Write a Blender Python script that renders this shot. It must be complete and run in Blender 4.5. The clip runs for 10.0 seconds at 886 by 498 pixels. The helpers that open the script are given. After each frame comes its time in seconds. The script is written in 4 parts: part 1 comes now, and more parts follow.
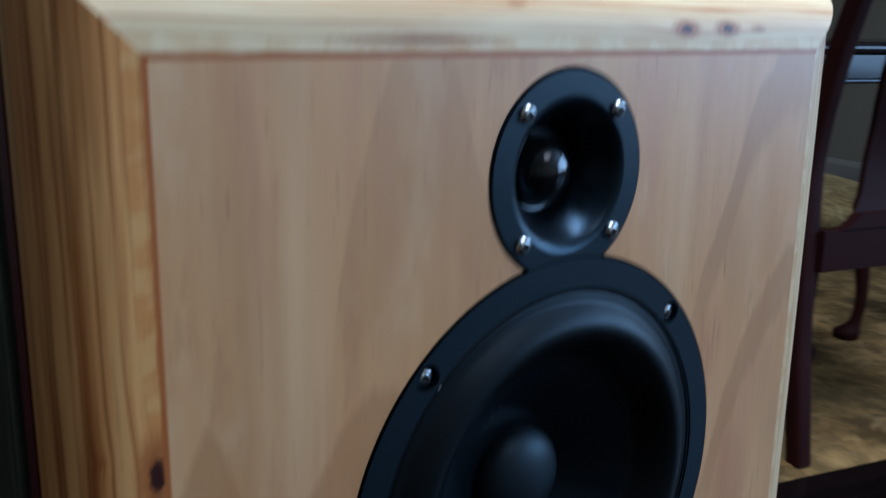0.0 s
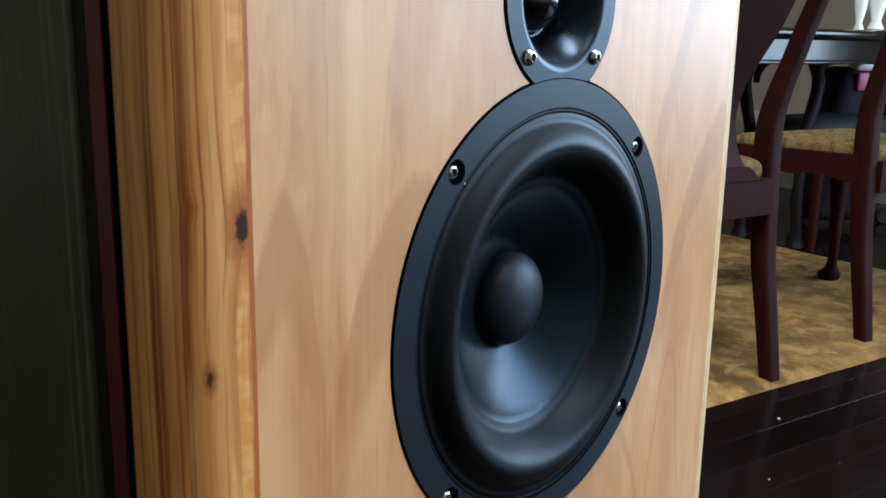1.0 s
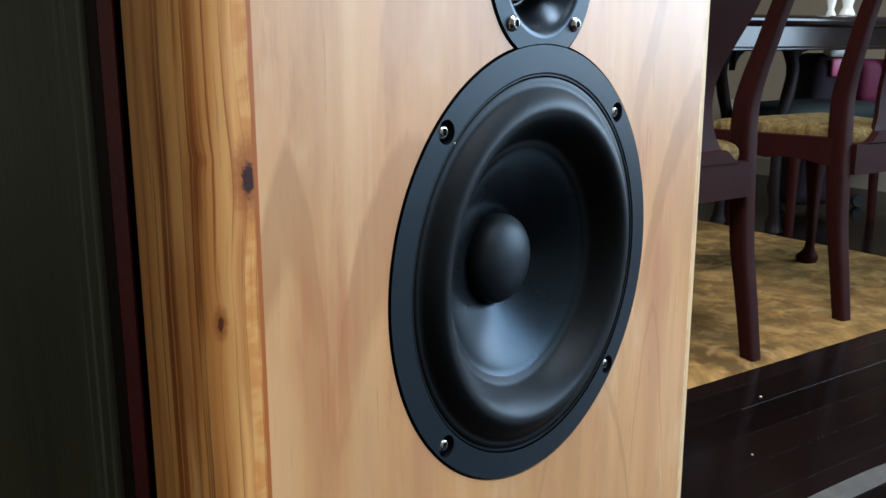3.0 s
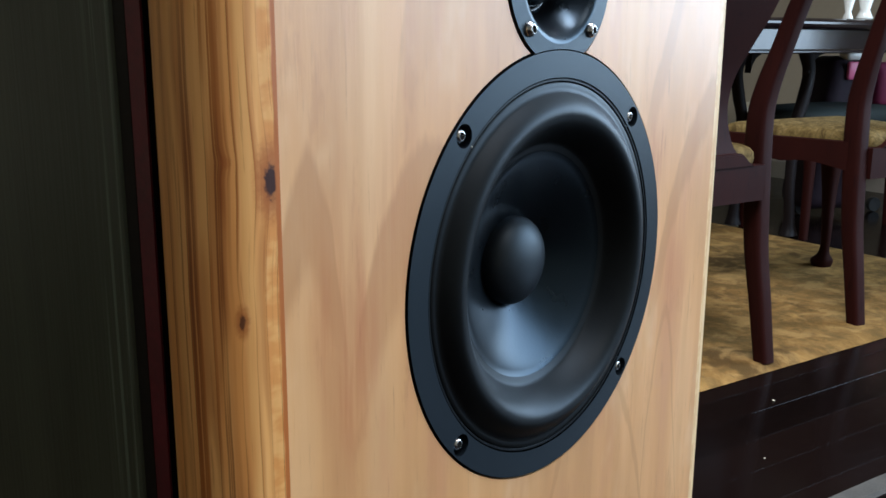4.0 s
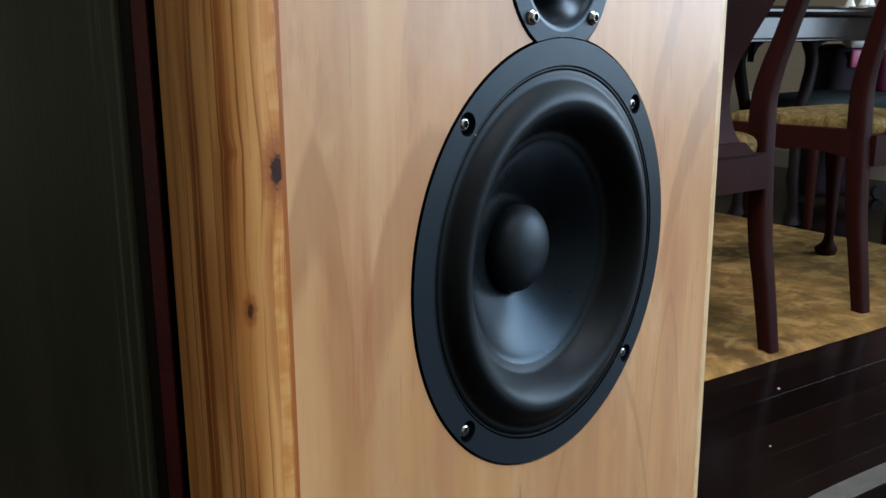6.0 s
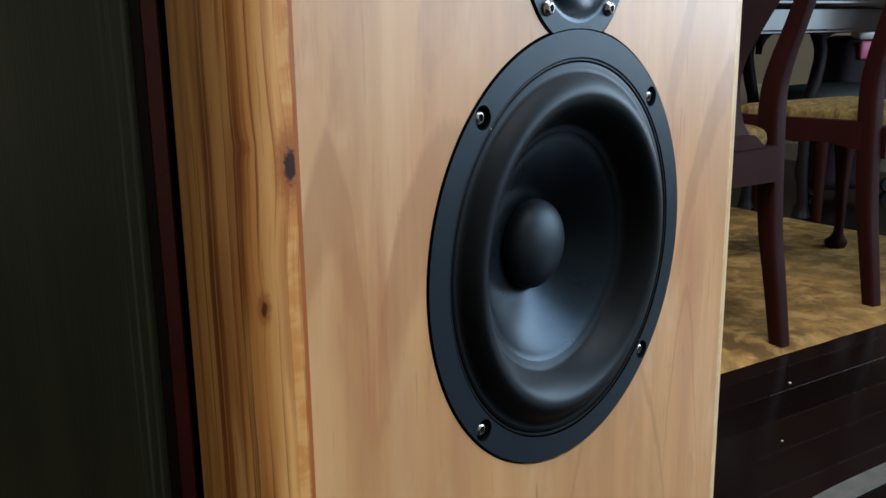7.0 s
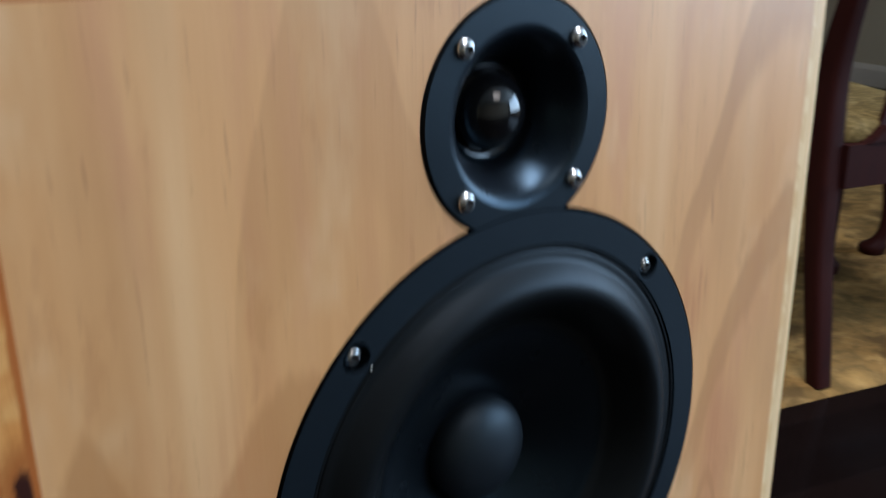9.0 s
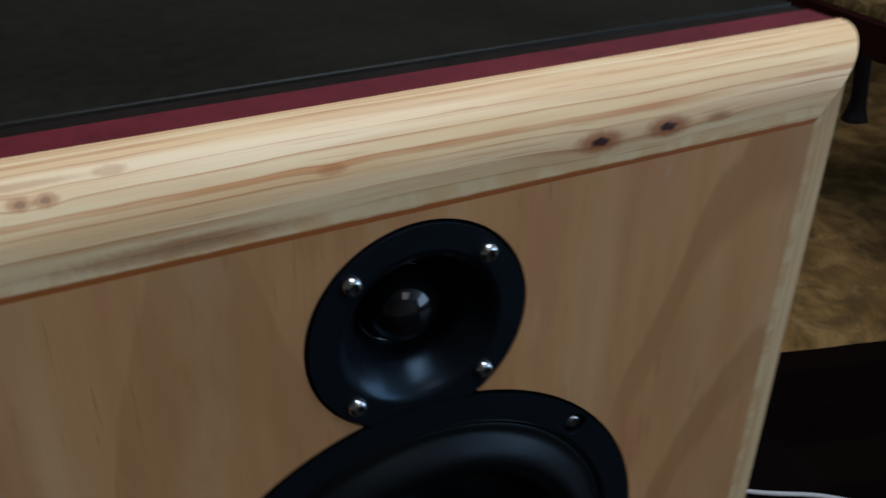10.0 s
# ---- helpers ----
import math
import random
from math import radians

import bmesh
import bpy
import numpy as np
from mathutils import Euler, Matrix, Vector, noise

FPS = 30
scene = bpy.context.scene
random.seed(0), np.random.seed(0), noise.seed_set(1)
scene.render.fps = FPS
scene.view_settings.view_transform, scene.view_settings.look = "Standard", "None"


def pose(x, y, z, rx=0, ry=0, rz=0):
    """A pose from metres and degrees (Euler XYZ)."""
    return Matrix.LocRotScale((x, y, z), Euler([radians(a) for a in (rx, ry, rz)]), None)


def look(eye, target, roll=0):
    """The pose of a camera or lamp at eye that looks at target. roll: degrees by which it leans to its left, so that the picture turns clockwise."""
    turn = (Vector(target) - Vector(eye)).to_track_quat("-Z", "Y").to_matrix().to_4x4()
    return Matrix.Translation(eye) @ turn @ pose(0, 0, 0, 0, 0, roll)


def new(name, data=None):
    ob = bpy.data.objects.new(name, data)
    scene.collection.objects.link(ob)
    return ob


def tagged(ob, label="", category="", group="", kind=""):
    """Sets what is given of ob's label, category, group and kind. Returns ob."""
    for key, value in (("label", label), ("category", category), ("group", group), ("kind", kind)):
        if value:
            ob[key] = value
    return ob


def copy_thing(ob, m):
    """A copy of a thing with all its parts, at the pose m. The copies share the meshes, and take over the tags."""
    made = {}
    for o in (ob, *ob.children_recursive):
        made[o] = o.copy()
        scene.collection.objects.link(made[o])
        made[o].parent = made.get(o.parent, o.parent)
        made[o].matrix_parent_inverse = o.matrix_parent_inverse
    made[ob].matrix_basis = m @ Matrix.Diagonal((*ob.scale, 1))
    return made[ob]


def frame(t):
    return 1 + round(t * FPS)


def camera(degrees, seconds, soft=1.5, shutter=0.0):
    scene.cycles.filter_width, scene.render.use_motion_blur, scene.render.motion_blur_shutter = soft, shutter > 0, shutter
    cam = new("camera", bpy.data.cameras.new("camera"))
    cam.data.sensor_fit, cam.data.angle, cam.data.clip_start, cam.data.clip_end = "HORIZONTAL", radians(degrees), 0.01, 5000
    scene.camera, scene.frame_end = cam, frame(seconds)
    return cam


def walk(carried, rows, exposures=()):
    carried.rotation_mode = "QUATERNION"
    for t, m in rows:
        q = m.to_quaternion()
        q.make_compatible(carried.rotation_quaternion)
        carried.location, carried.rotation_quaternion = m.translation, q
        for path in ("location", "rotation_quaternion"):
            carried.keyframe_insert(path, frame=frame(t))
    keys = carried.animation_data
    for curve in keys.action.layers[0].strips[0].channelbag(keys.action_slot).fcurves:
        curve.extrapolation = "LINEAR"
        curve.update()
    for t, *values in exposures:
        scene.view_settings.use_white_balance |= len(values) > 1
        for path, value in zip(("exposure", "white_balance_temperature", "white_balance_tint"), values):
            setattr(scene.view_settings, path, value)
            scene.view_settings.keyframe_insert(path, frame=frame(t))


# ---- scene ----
cam = camera(50.8, 10.0, shutter=0.5)
# world axes follow the loudspeaker's front (y = 0, facing -y); the room is turned 15.5 degrees to it
PATH = [
    (0, (-0.285, -0.27, 0.798), (0.932, 1.248, 0.333), 0.9),
    (0.2, (-0.31, -0.251, 0.763), (1.002, 1.192, 0.32), 1.3),
    (0.5, (-0.337, -0.247, 0.742), (1.057, 1.131, 0.342), 0.8),
    (1, (-0.37, -0.252, 0.718), (1.098, 1.034, 0.282), 1.0),
    (1.5, (-0.391, -0.266, 0.711), (1.083, 1.017, 0.286), 0.1),
    (2, (-0.39, -0.269, 0.703), (1.094, 0.997, 0.261), -0.4),
    (2.5, (-0.39, -0.263, 0.704), (1.104, 0.991, 0.263), -0.1),
    (4, (-0.397, -0.267, 0.707), (1.078, 1.01, 0.266), 0.3),
    (4.5, (-0.4, -0.266, 0.71), (1.059, 1.028, 0.268), 0.4),
    (5, (-0.401, -0.267, 0.711), (1.07, 1.015, 0.268), 0.4),
    (5.5, (-0.401, -0.271, 0.708), (1.071, 1.007, 0.26), -0.0),
    (7, (-0.397, -0.261, 0.704), (1.059, 1.029, 0.239), -0.8),
    (7.5, (-0.398, -0.26, 0.705), (1.054, 1.035, 0.242), -0.9),
    (8, (-0.38, -0.267, 0.713), (1.026, 1.07, 0.228), -0.9),
    (8.5, (-0.296, -0.262, 0.741), (0.981, 1.191, 0.234), -1.3),
    (8.9, (-0.243, -0.254, 0.787), (0.947, 1.229, 0.167), -0.8),
    (9, (-0.226, -0.25, 0.801), (0.916, 1.263, 0.163), -0.8),
    (9.4, (-0.168, -0.199, 0.874), (0.822, 1.314, 0.02), -0.9),
    (9.5, (-0.157, -0.194, 0.886), (0.791, 1.315, -0.022), -2.0),
    (10, (-0.121, -0.254, 0.938), (0.656, 1.282, -0.079), 0.7),
]
EXPOSURES = [(0.0, 0.78, 4800, 7), (0.5, 1.58, 5700, 11), (1.0, 1.80, 6000, 10), (2.5, 1.80, 6150, 10), (4.5, 1.80, 6150, 10), (5.0, 1.12, 6350, 12), (5.5, 1.45, 6350, 11), (7.5, 1.47, 6350, 10),
             (8.0, 1.46, 6450, 10), (8.5, 1.38, 6750, 12), (8.9, 1.52, 5850, 9), (9.4, 0.52, 6050, 11), (10.0, -0.22, 5700, 10)]
walk(cam, [(t, look(eye, target, roll)) for t, eye, target, roll in PATH], EXPOSURES)

ROOM = pose(0.0067, -0.0103, 0, 0, 0, -15.5)


def room(u, v, z=0.0, turn=0.0):
    """A pose in the room's own axes: u along the table, v away from the window side."""
    return ROOM @ pose(u, v, z, 0, 0, turn)


# ---- light ----
world = bpy.data.worlds.new("world")
scene.world = world
world.use_nodes = True
wn = world.node_tree
sky = wn.nodes.new("ShaderNodeTexSky")
sky.sky_type, sky.sun_disc = "NISHITA", False
sky.sun_elevation, sky.sun_rotation = radians(48), radians(200)
wn.links.new(sky.outputs[0], wn.nodes["Background"].inputs[0])
wn.nodes["Background"].inputs[1].default_value = 0.10


def window_light(name, m, width, height, watts, colour):
    d = bpy.data.lights.new(name, "AREA")
    d.shape, d.size, d.size_y, d.energy, d.color = "RECTANGLE", width, height, watts, colour
    new(name, d).matrix_world = m


# daylight in the east window; two overhead lamps added, their roof openings unseen
window_light("window_daylight", room(3.83, -1.14, 1.47) @ pose(0, 0, 0, 0, 90, 0), 1.75, 3.45, 56, (0.60, 0.80, 1.0))
window_light("overhead_fill", room(0.42, 0.12, 2.62), 0.92, 1.35, 36, (0.90, 0.94, 1.0))
# faint warm fill from the front, added
window_light("overhead_fill", room(0.80, -1.95, 2.62), 0.92, 1.35, 4, (1.0, 0.80, 0.56))


# ---- materials ----
class Mat:
    """A small node builder: every method returns an output socket."""

    def __init__(self, name, rough=0.5, metal=0.0, coat=0.0):
        self.m = bpy.data.materials.new(name)
        self.m.use_nodes = True
        self.t = self.m.node_tree
        self.b = self.t.nodes["Principled BSDF"]
        self.set("Roughness", rough), self.set("Metallic", metal), self.set("Coat Weight", coat)
        self.set("Coat Roughness", 0.12)

    def put(self, sock, v):
        if isinstance(v, bpy.types.NodeSocket):
            self.t.links.new(v, sock)
        elif isinstance(v, (tuple, list)):
            sock.default_value = (*v, 1.0) if len(v) == 3 and sock.type == "RGBA" else v
        else:
            sock.default_value = v

    def set(self, name, v):
        self.put(self.b.inputs[name], v)

    def math(self, op, a, b=0.0, c=0.0, clamp=False):
        n = self.t.nodes.new("ShaderNodeMath")
        n.operation, n.use_clamp = op, clamp
        for i, v in enumerate((a, b, c)):
            self.put(n.inputs[i], v)
        return n.outputs[0]

    def coords(self, kind="Object", scale=(1, 1, 1), loc=(0, 0, 0)):
        n = self.t.nodes.new("ShaderNodeTexCoord")
        p = self.t.nodes.new("ShaderNodeMapping")
        self.put(p.inputs[0], n.outputs[kind])
        p.inputs[1].default_value, p.inputs[3].default_value = loc, scale
        return p.outputs[0]

    def xyz(self, v):
        n = self.t.nodes.new("ShaderNodeSeparateXYZ")
        self.put(n.inputs[0], v)
        return n.outputs

    def join(self, x, y, z):
        n = self.t.nodes.new("ShaderNodeCombineXYZ")
        for i, v in enumerate((x, y, z)):
            self.put(n.inputs[i], v)
        return n.outputs[0]

    def noise(self, v, scale, detail=4.0, rough=0.55, distort=0.0):
        n = self.t.nodes.new("ShaderNodeTexNoise")
        self.put(n.inputs["Vector"], v)
        for k, x in (("Scale", scale), ("Detail", detail), ("Roughness", rough), ("Distortion", distort)):
            self.put(n.inputs[k], x)
        return n.outputs[0]

    def ramp(self, f, *stops):
        n = self.t.nodes.new("ShaderNodeValToRGB")
        e = n.color_ramp.elements
        while len(e) < len(stops):
            e.new(0.5)
        for i, (p, c) in enumerate(stops):
            e[i].position, e[i].color = p, (*c, 1) if isinstance(c, tuple) else (c, c, c, 1)
        self.put(n.inputs[0], f)
        return n.outputs[0]

    def step(self, f, lo, hi):
        n = self.t.nodes.new("ShaderNodeMapRange")
        n.interpolation_type = "SMOOTHSTEP"
        for i, v in enumerate((f, lo, hi)):
            self.put(n.inputs[i], v)
        return n.outputs[0]

    def mix(self, f, a, b, blend="MIX"):
        n = self.t.nodes.new("ShaderNodeMix")
        n.data_type, n.blend_type = "RGBA", blend
        self.put(n.inputs[0], f), self.put(n.inputs[6], a), self.put(n.inputs[7], b)
        return n.outputs[2]

    def bump(self, h, strength=0.2, dist=0.001):
        n = self.t.nodes.new("ShaderNodeBump")
        self.put(n.inputs["Height"], h)
        n.inputs["Strength"].default_value, n.inputs["Distance"].default_value = strength, dist
        self.set("Normal", n.outputs[0])

    def island(self):
        return self.t.nodes.new("ShaderNodeObjectInfo").outputs["Random"]


def plain(name, colour, rough=0.5, metal=0.0, coat=0.0, grain=60.0, vary=0.25, relief=0.1, gloss=0.5):
    g = Mat(name, rough, metal, coat)
    g.set("Specular IOR Level", gloss)
    v = g.coords()
    a = g.noise(v, grain)
    b = g.noise(v, grain / 9, 3)
    f = g.math("MULTIPLY_ADD", a, 0.5, g.math("MULTIPLY", b, 0.5))
    lo, hi = tuple(c * (1 - vary) for c in colour), tuple(min(1, c * (1 + vary)) for c in colour)
    g.set("Base Color", g.ramp(f, (0.3, lo), (0.7, hi)))
    g.set("Roughness", g.math("MULTIPLY_ADD", b, 0.12, rough - 0.06))
    if relief:
        g.bump(a, relief)
    return g.m


# cathedral flames of the plywood face: centre x, apex z, half width at 0.1 m below, depth of tone, width of the dark band, length
FLAMES = [(-0.168, 0.667, 0.023, 0.85, 0.050, 0.115), (-0.098, 0.666, 0.047, 0.78, 0.060, 0.135), (0.168, 0.800, 0.063, 0.75, 0.045, 0.19), (0.198, 0.692, 0.078, 0.78, 0.036, 0.19),
          (-0.078, 0.805, 0.036, 0.45, 0.080, 0.16), (0.048, 0.533, 0.054, 0.60, 0.016, 0.30), (0.128, 0.545, 0.022, 0.55, 0.014, 0.30),
          (-0.172, 0.500, 0.026, 0.45, 0.040, 0.20), (-0.060, 0.470, 0.050, 0.50, 0.030, 0.20)]
# reddish resin patches: x, z, half sizes, depth
RESIN = [(-0.152, 0.580, 0.010, 0.045, 0.90), (-0.136, 0.590, 0.008, 0.040, 0.60), (0.108, 0.640, 0.010, 0.026, 0.75), (-0.120, 0.640, 0.010, 0.030, 0.35), (-0.030, 0.790, 0.016, 0.014, 0.35),
         (0.135, 0.560, 0.012, 0.030, 0.35), (-0.112, 0.687, 0.0014, 0.007, 0.55)]


def plywood():
    g = Mat("pine_plywood_satin", 0.40, 0.0, 0.20)
    p = g.xyz(g.coords())
    x, z = p[0], p[2]
    stretched = g.coords("Object", (1, 1, 0.06))
    warp = g.noise(g.coords("Object", (1, 1, 0.25)), 16, 3)
    wx = g.math("MULTIPLY_ADD", g.math("SUBTRACT", warp, 0.5), 0.030, x)
    fine = g.noise(stretched, 420, 5, 0.6)
    broad = g.noise(stretched, 42, 4, 0.5)
    tone = g.ramp(broad, (0.30, (0.655, 0.312, 0.112)), (0.52, (0.765, 0.396, 0.160)), (0.72, (0.825, 0.474, 0.216)))
    tone = g.mix(g.math("MULTIPLY", g.step(fine, 0.58, 0.74), 0.8), tone, (0.52, 0.245, 0.092))
    cloud = g.noise(g.coords("Object", (1, 1, 0.5), (4, 0, 2)), 11, 3)
    tone = g.mix(g.math("MULTIPLY", g.step(cloud, 0.45, 0.7), 0.50), tone, (0.56, 0.290, 0.118))
    dash = g.step(g.noise(g.coords("Object", (1, 1, 0.10), (0, 0, 5)), 210, 2, 0.4), 0.70, 0.76)
    tone = g.mix(g.math("MULTIPLY", dash, 0.55), tone, (0.34, 0.140, 0.050))
    pink = g.step(g.noise(g.coords("Object", (1, 1, 0.16), (6, 0, 3)), 26, 4, 0.6), 0.50, 0.66)
    tone = g.mix(g.math("MULTIPLY", pink, 0.70), tone, (0.660, 0.305, 0.140))
    pale = g.step(g.noise(g.coords("Object", (1, 1, 0.35), (1, 0, 8)), 19, 4, 0.6), 0.54, 0.68)
    tone = g.mix(g.math("MULTIPLY", pale, 0.60), tone, (0.830, 0.520, 0.270))
    short = g.step(g.noise(g.coords("Object", (1, 1, 0.22), (2, 0, 1)), 95, 4, 0.6), 0.58, 0.70)
    tone = g.mix(g.math("MULTIPLY", short, 0.35), tone, (0.520, 0.235, 0.085))
    edgy = g.noise(g.coords("Object", (1, 1, 0.12)), 130, 4)
    shade = 0.0
    for cx, top, half, depth, band, length in FLAMES:
        dx = g.math("DIVIDE", g.math("SUBTRACT", wx, cx), half)
        drop = g.math("SUBTRACT", top, z)
        f = g.math("SUBTRACT", drop, g.math("MULTIPLY", g.math("MULTIPLY", dx, dx), 0.1))
        f = g.math("MULTIPLY_ADD", g.math("SUBTRACT", edgy, 0.5), 0.016, f)
        body = g.math("MULTIPLY", g.step(f, -0.003, 0.007), g.math("SUBTRACT", 1.0, g.math("MULTIPLY", g.step(f, band * 0.75, band * 1.15), 0.85)))
        body = g.math("MULTIPLY", body, g.math("SUBTRACT", 1.0, g.step(drop, length * 0.5, length)))
        shade = g.math("MAXIMUM", shade, g.math("MULTIPLY", body, depth * 0.85))
    streak = g.step(g.noise(g.coords("Object", (1, 1, 0.10), (3, 0, 0)), 30, 3), 0.52, 0.72)
    shade = g.math("MAXIMUM", shade, g.math("MULTIPLY", streak, 0.35))
    olive = g.mix(g.noise(g.coords("Object", (1, 1, 0.3), (0, 0, 7)), 14, 2), (0.50, 0.245, 0.085), (0.52, 0.225, 0.076))
    col = g.mix(shade, tone, olive)
    torn = g.step(g.noise(g.coords("Object", (1, 1, 0.05), (5, 0, 2)), 160, 4, 0.6), 0.40, 0.62)
    for cx, cz, rx, rz, depth in RESIN:
        da, dl = g.math("DIVIDE", g.math("SUBTRACT", wx, cx), rx), g.math("DIVIDE", g.math("SUBTRACT", z, cz), rz)
        q = g.math("EXPONENT", g.math("MULTIPLY", g.math("ADD", g.math("MULTIPLY", da, da), g.math("MULTIPLY", dl, dl)), -1.0))
        col = g.mix(g.math("MULTIPLY", g.math("MULTIPLY", q, depth), g.math("MULTIPLY_ADD", torn, 0.7, 0.3)), col, (0.50, 0.165, 0.058))
    flecks = g.step(g.noise(g.coords("Object", (1, 1, 0.12), (9, 0, 0)), 240, 2), 0.74, 0.80)
    col = g.mix(g.math("MULTIPLY", flecks, 0.5), col, (0.75, 0.60, 0.42))
    g.set("Base Color", col)
    g.set("Roughness", g.math("MULTIPLY_ADD", broad, 0.15, 0.36))
    g.set("Coat Roughness", g.math("MULTIPLY_ADD", cloud, 0.12, 0.26))
    g.bump(g.math("ADD", fine, g.math("MULTIPLY", broad, 0.4)), 0.14, 0.0006)
    return g.m


# knots: distance round the moulding, distance along it, half sizes
KNOTS_SIDE = [(0.0040, 0.656, 0.0040, 0.0085, 1.0), (0.0178, 0.605, 0.0016, 0.0038, 0.9), (0.0215, 0.664, 0.0012, 0.0014, 0.5), (0.030, 0.45, 0.003, 0.006, 0.8)]
KNOTS_TOP = [(0.0115, 0.072, 0.0024, 0.0060, 1.0), (0.0120, 0.103, 0.0024, 0.0060, 1.0), (0.012, 0.128, 0.0012, 0.004, 0.6), (0.0280, -0.116, 0.0014, 0.0022, 0.7), (0.0282, -0.123, 0.0014, 0.0022, 0.7),
             (0.0205, -0.031, 0.0012, 0.003, 0.5), (0.034, -0.097, 0.0012, 0.003, 0.5), (0.0060, -0.080, 0.0018, 0.022, 0.60), (0.034, -0.128, 0.0008, 0.014, 0.45)]


def pine(name, knots, bands, wavy, tints, seam=1.0, thin=0.35, ink=(0.20, 0.062, 0.016), inked=0.7, belts=0.48):
    """Clear-coated pine edge grain; the UV map holds metres: round the moulding, then along it."""
    g = Mat(name, 0.34, 0.0, 0.05)
    g.set("Specular IOR Level", 0.30)
    uv = g.xyz(g.coords("UV"))
    a, l = uv[0], uv[1]
    long = g.join(a, g.math("MULTIPLY", l, 0.05), 0.0)
    drift = g.noise(g.join(g.math("MULTIPLY", a, 0.6), g.math("MULTIPLY", l, 0.30), 3.0), 26, 3)
    w = g.math("MULTIPLY_ADD", g.math("SUBTRACT", drift, 0.5), wavy, a)
    bend = 0.0
    for ka, kl, ra, rl, depth in knots:
        da, dl = g.math("DIVIDE", g.math("SUBTRACT", a, ka), ra * 3), g.math("DIVIDE", g.math("SUBTRACT", l, kl), rl * 3)
        q = g.math("EXPONENT", g.math("MULTIPLY", g.math("ADD", g.math("MULTIPLY", da, da), g.math("MULTIPLY", dl, dl)), -1.0))
        bend = g.math("MULTIPLY_ADD", q, ra * 0.8, bend)
    w = g.math("ADD", w, bend)
    ring = g.math("MULTIPLY", w, bands)
    uneven = g.noise(g.join(g.math("MULTIPLY", w, 1.0), 0.0, 5.0), 260, 2)
    saw = g.math("FRACT", g.math("MULTIPLY_ADD", uneven, 2.8, ring))
    late = g.math("MULTIPLY", g.step(saw, thin, 0.92), g.math("SUBTRACT", 1.0, g.step(saw, 0.95, 1.0)))
    tone = g.noise(long, 120, 3)
    early = g.mix(g.step(tone, 0.3, 0.7), tints[0], tints[1])
    dark = g.mix(g.step(tone, 0.3, 0.7), tints[2], tints[3])
    col = g.mix(g.math("MULTIPLY", late, g.step(g.noise(g.join(w, g.math("MULTIPLY", l, 0.10), 2.0), 95, 2), 0.30, 0.62)), early, dark)
    belt = g.step(g.noise(g.join(w, g.math("MULTIPLY", l, 0.05), 12.0), 110, 2), 0.47, 0.58)
    col = g.mix(g.math("MULTIPLY", belt, belts), col, g.mix(0.35, tints[2], tints[3]))
    sap = g.math("MULTIPLY", g.math("SUBTRACT", 1.0, g.step(w, 0.0070, 0.0085)), 0.85)
    col = g.mix(sap, col, g.mix(g.step(g.noise(g.join(g.math("MULTIPLY", a, 0.6), l, 4.0), 90, 3), 0.4, 0.6), tints[1], tints[0]))
    line = g.math("MULTIPLY", g.step(saw, 0.86, 0.93), g.math("SUBTRACT", 1.0, g.step(saw, 0.95, 0.99)))
    col = g.mix(g.math("MULTIPLY", g.math("MULTIPLY", line, inked), g.step(g.noise(g.join(w, g.math("MULTIPLY", l, 0.08), 9.0), 110, 2), 0.40, 0.66)), col, ink)
    hair = g.step(g.noise(g.join(w, g.math("MULTIPLY", l, 0.03), 7.0), 620, 3), 0.60, 0.68)
    col = g.mix(g.math("MULTIPLY", hair, 0.35), col, tints[2])
    wobble = g.noise(g.coords("UV"), 420, 3)
    for ka, kl, ra, rl, depth in knots:
        da, dl = g.math("DIVIDE", g.math("SUBTRACT", a, ka), ra), g.math("DIVIDE", g.math("SUBTRACT", l, kl), rl)
        r = g.math("ADD", g.math("SQRT", g.math("ADD", g.math("MULTIPLY", da, da), g.math("MULTIPLY", dl, dl))), g.math("MULTIPLY", g.math("SUBTRACT", wobble, 0.5), 0.9))
        ringc = g.math("MULTIPLY", g.math("SUBTRACT", 1.0, g.step(r, 0.9, 2.3)), depth * 0.8)
        col = g.mix(ringc, col, (0.38, 0.100, 0.020))
        col = g.mix(g.math("MULTIPLY", g.math("SUBTRACT", 1.0, g.step(r, 0.45, 0.90)), max(0.0, depth * 2.0 - 1.0)), col, (0.045, 0.012, 0.008))
    edge = g.math("SUBTRACT", 1.0, g.step(g.math("MULTIPLY_ADD", g.noise(g.coords("UV"), 90, 3), 0.0012, a), 0.0022, 0.0032))
    col = g.mix(g.math("MULTIPLY", edge, seam), col, (0.46, 0.135, 0.030))
    g.set("Base Color", col)
    g.set("Roughness", g.math("MULTIPLY_ADD", late, -0.06, 0.46))
    g.set("Coat Roughness", 0.3)
    g.bump(g.math("ADD", late, g.math("MULTIPLY", g.noise(g.join(g.math("MULTIPLY", a, 1.0), g.math("MULTIPLY", l, 0.04), 0.0), 900, 3), 0.6)), 0.12, 0.0005)
    return g.m


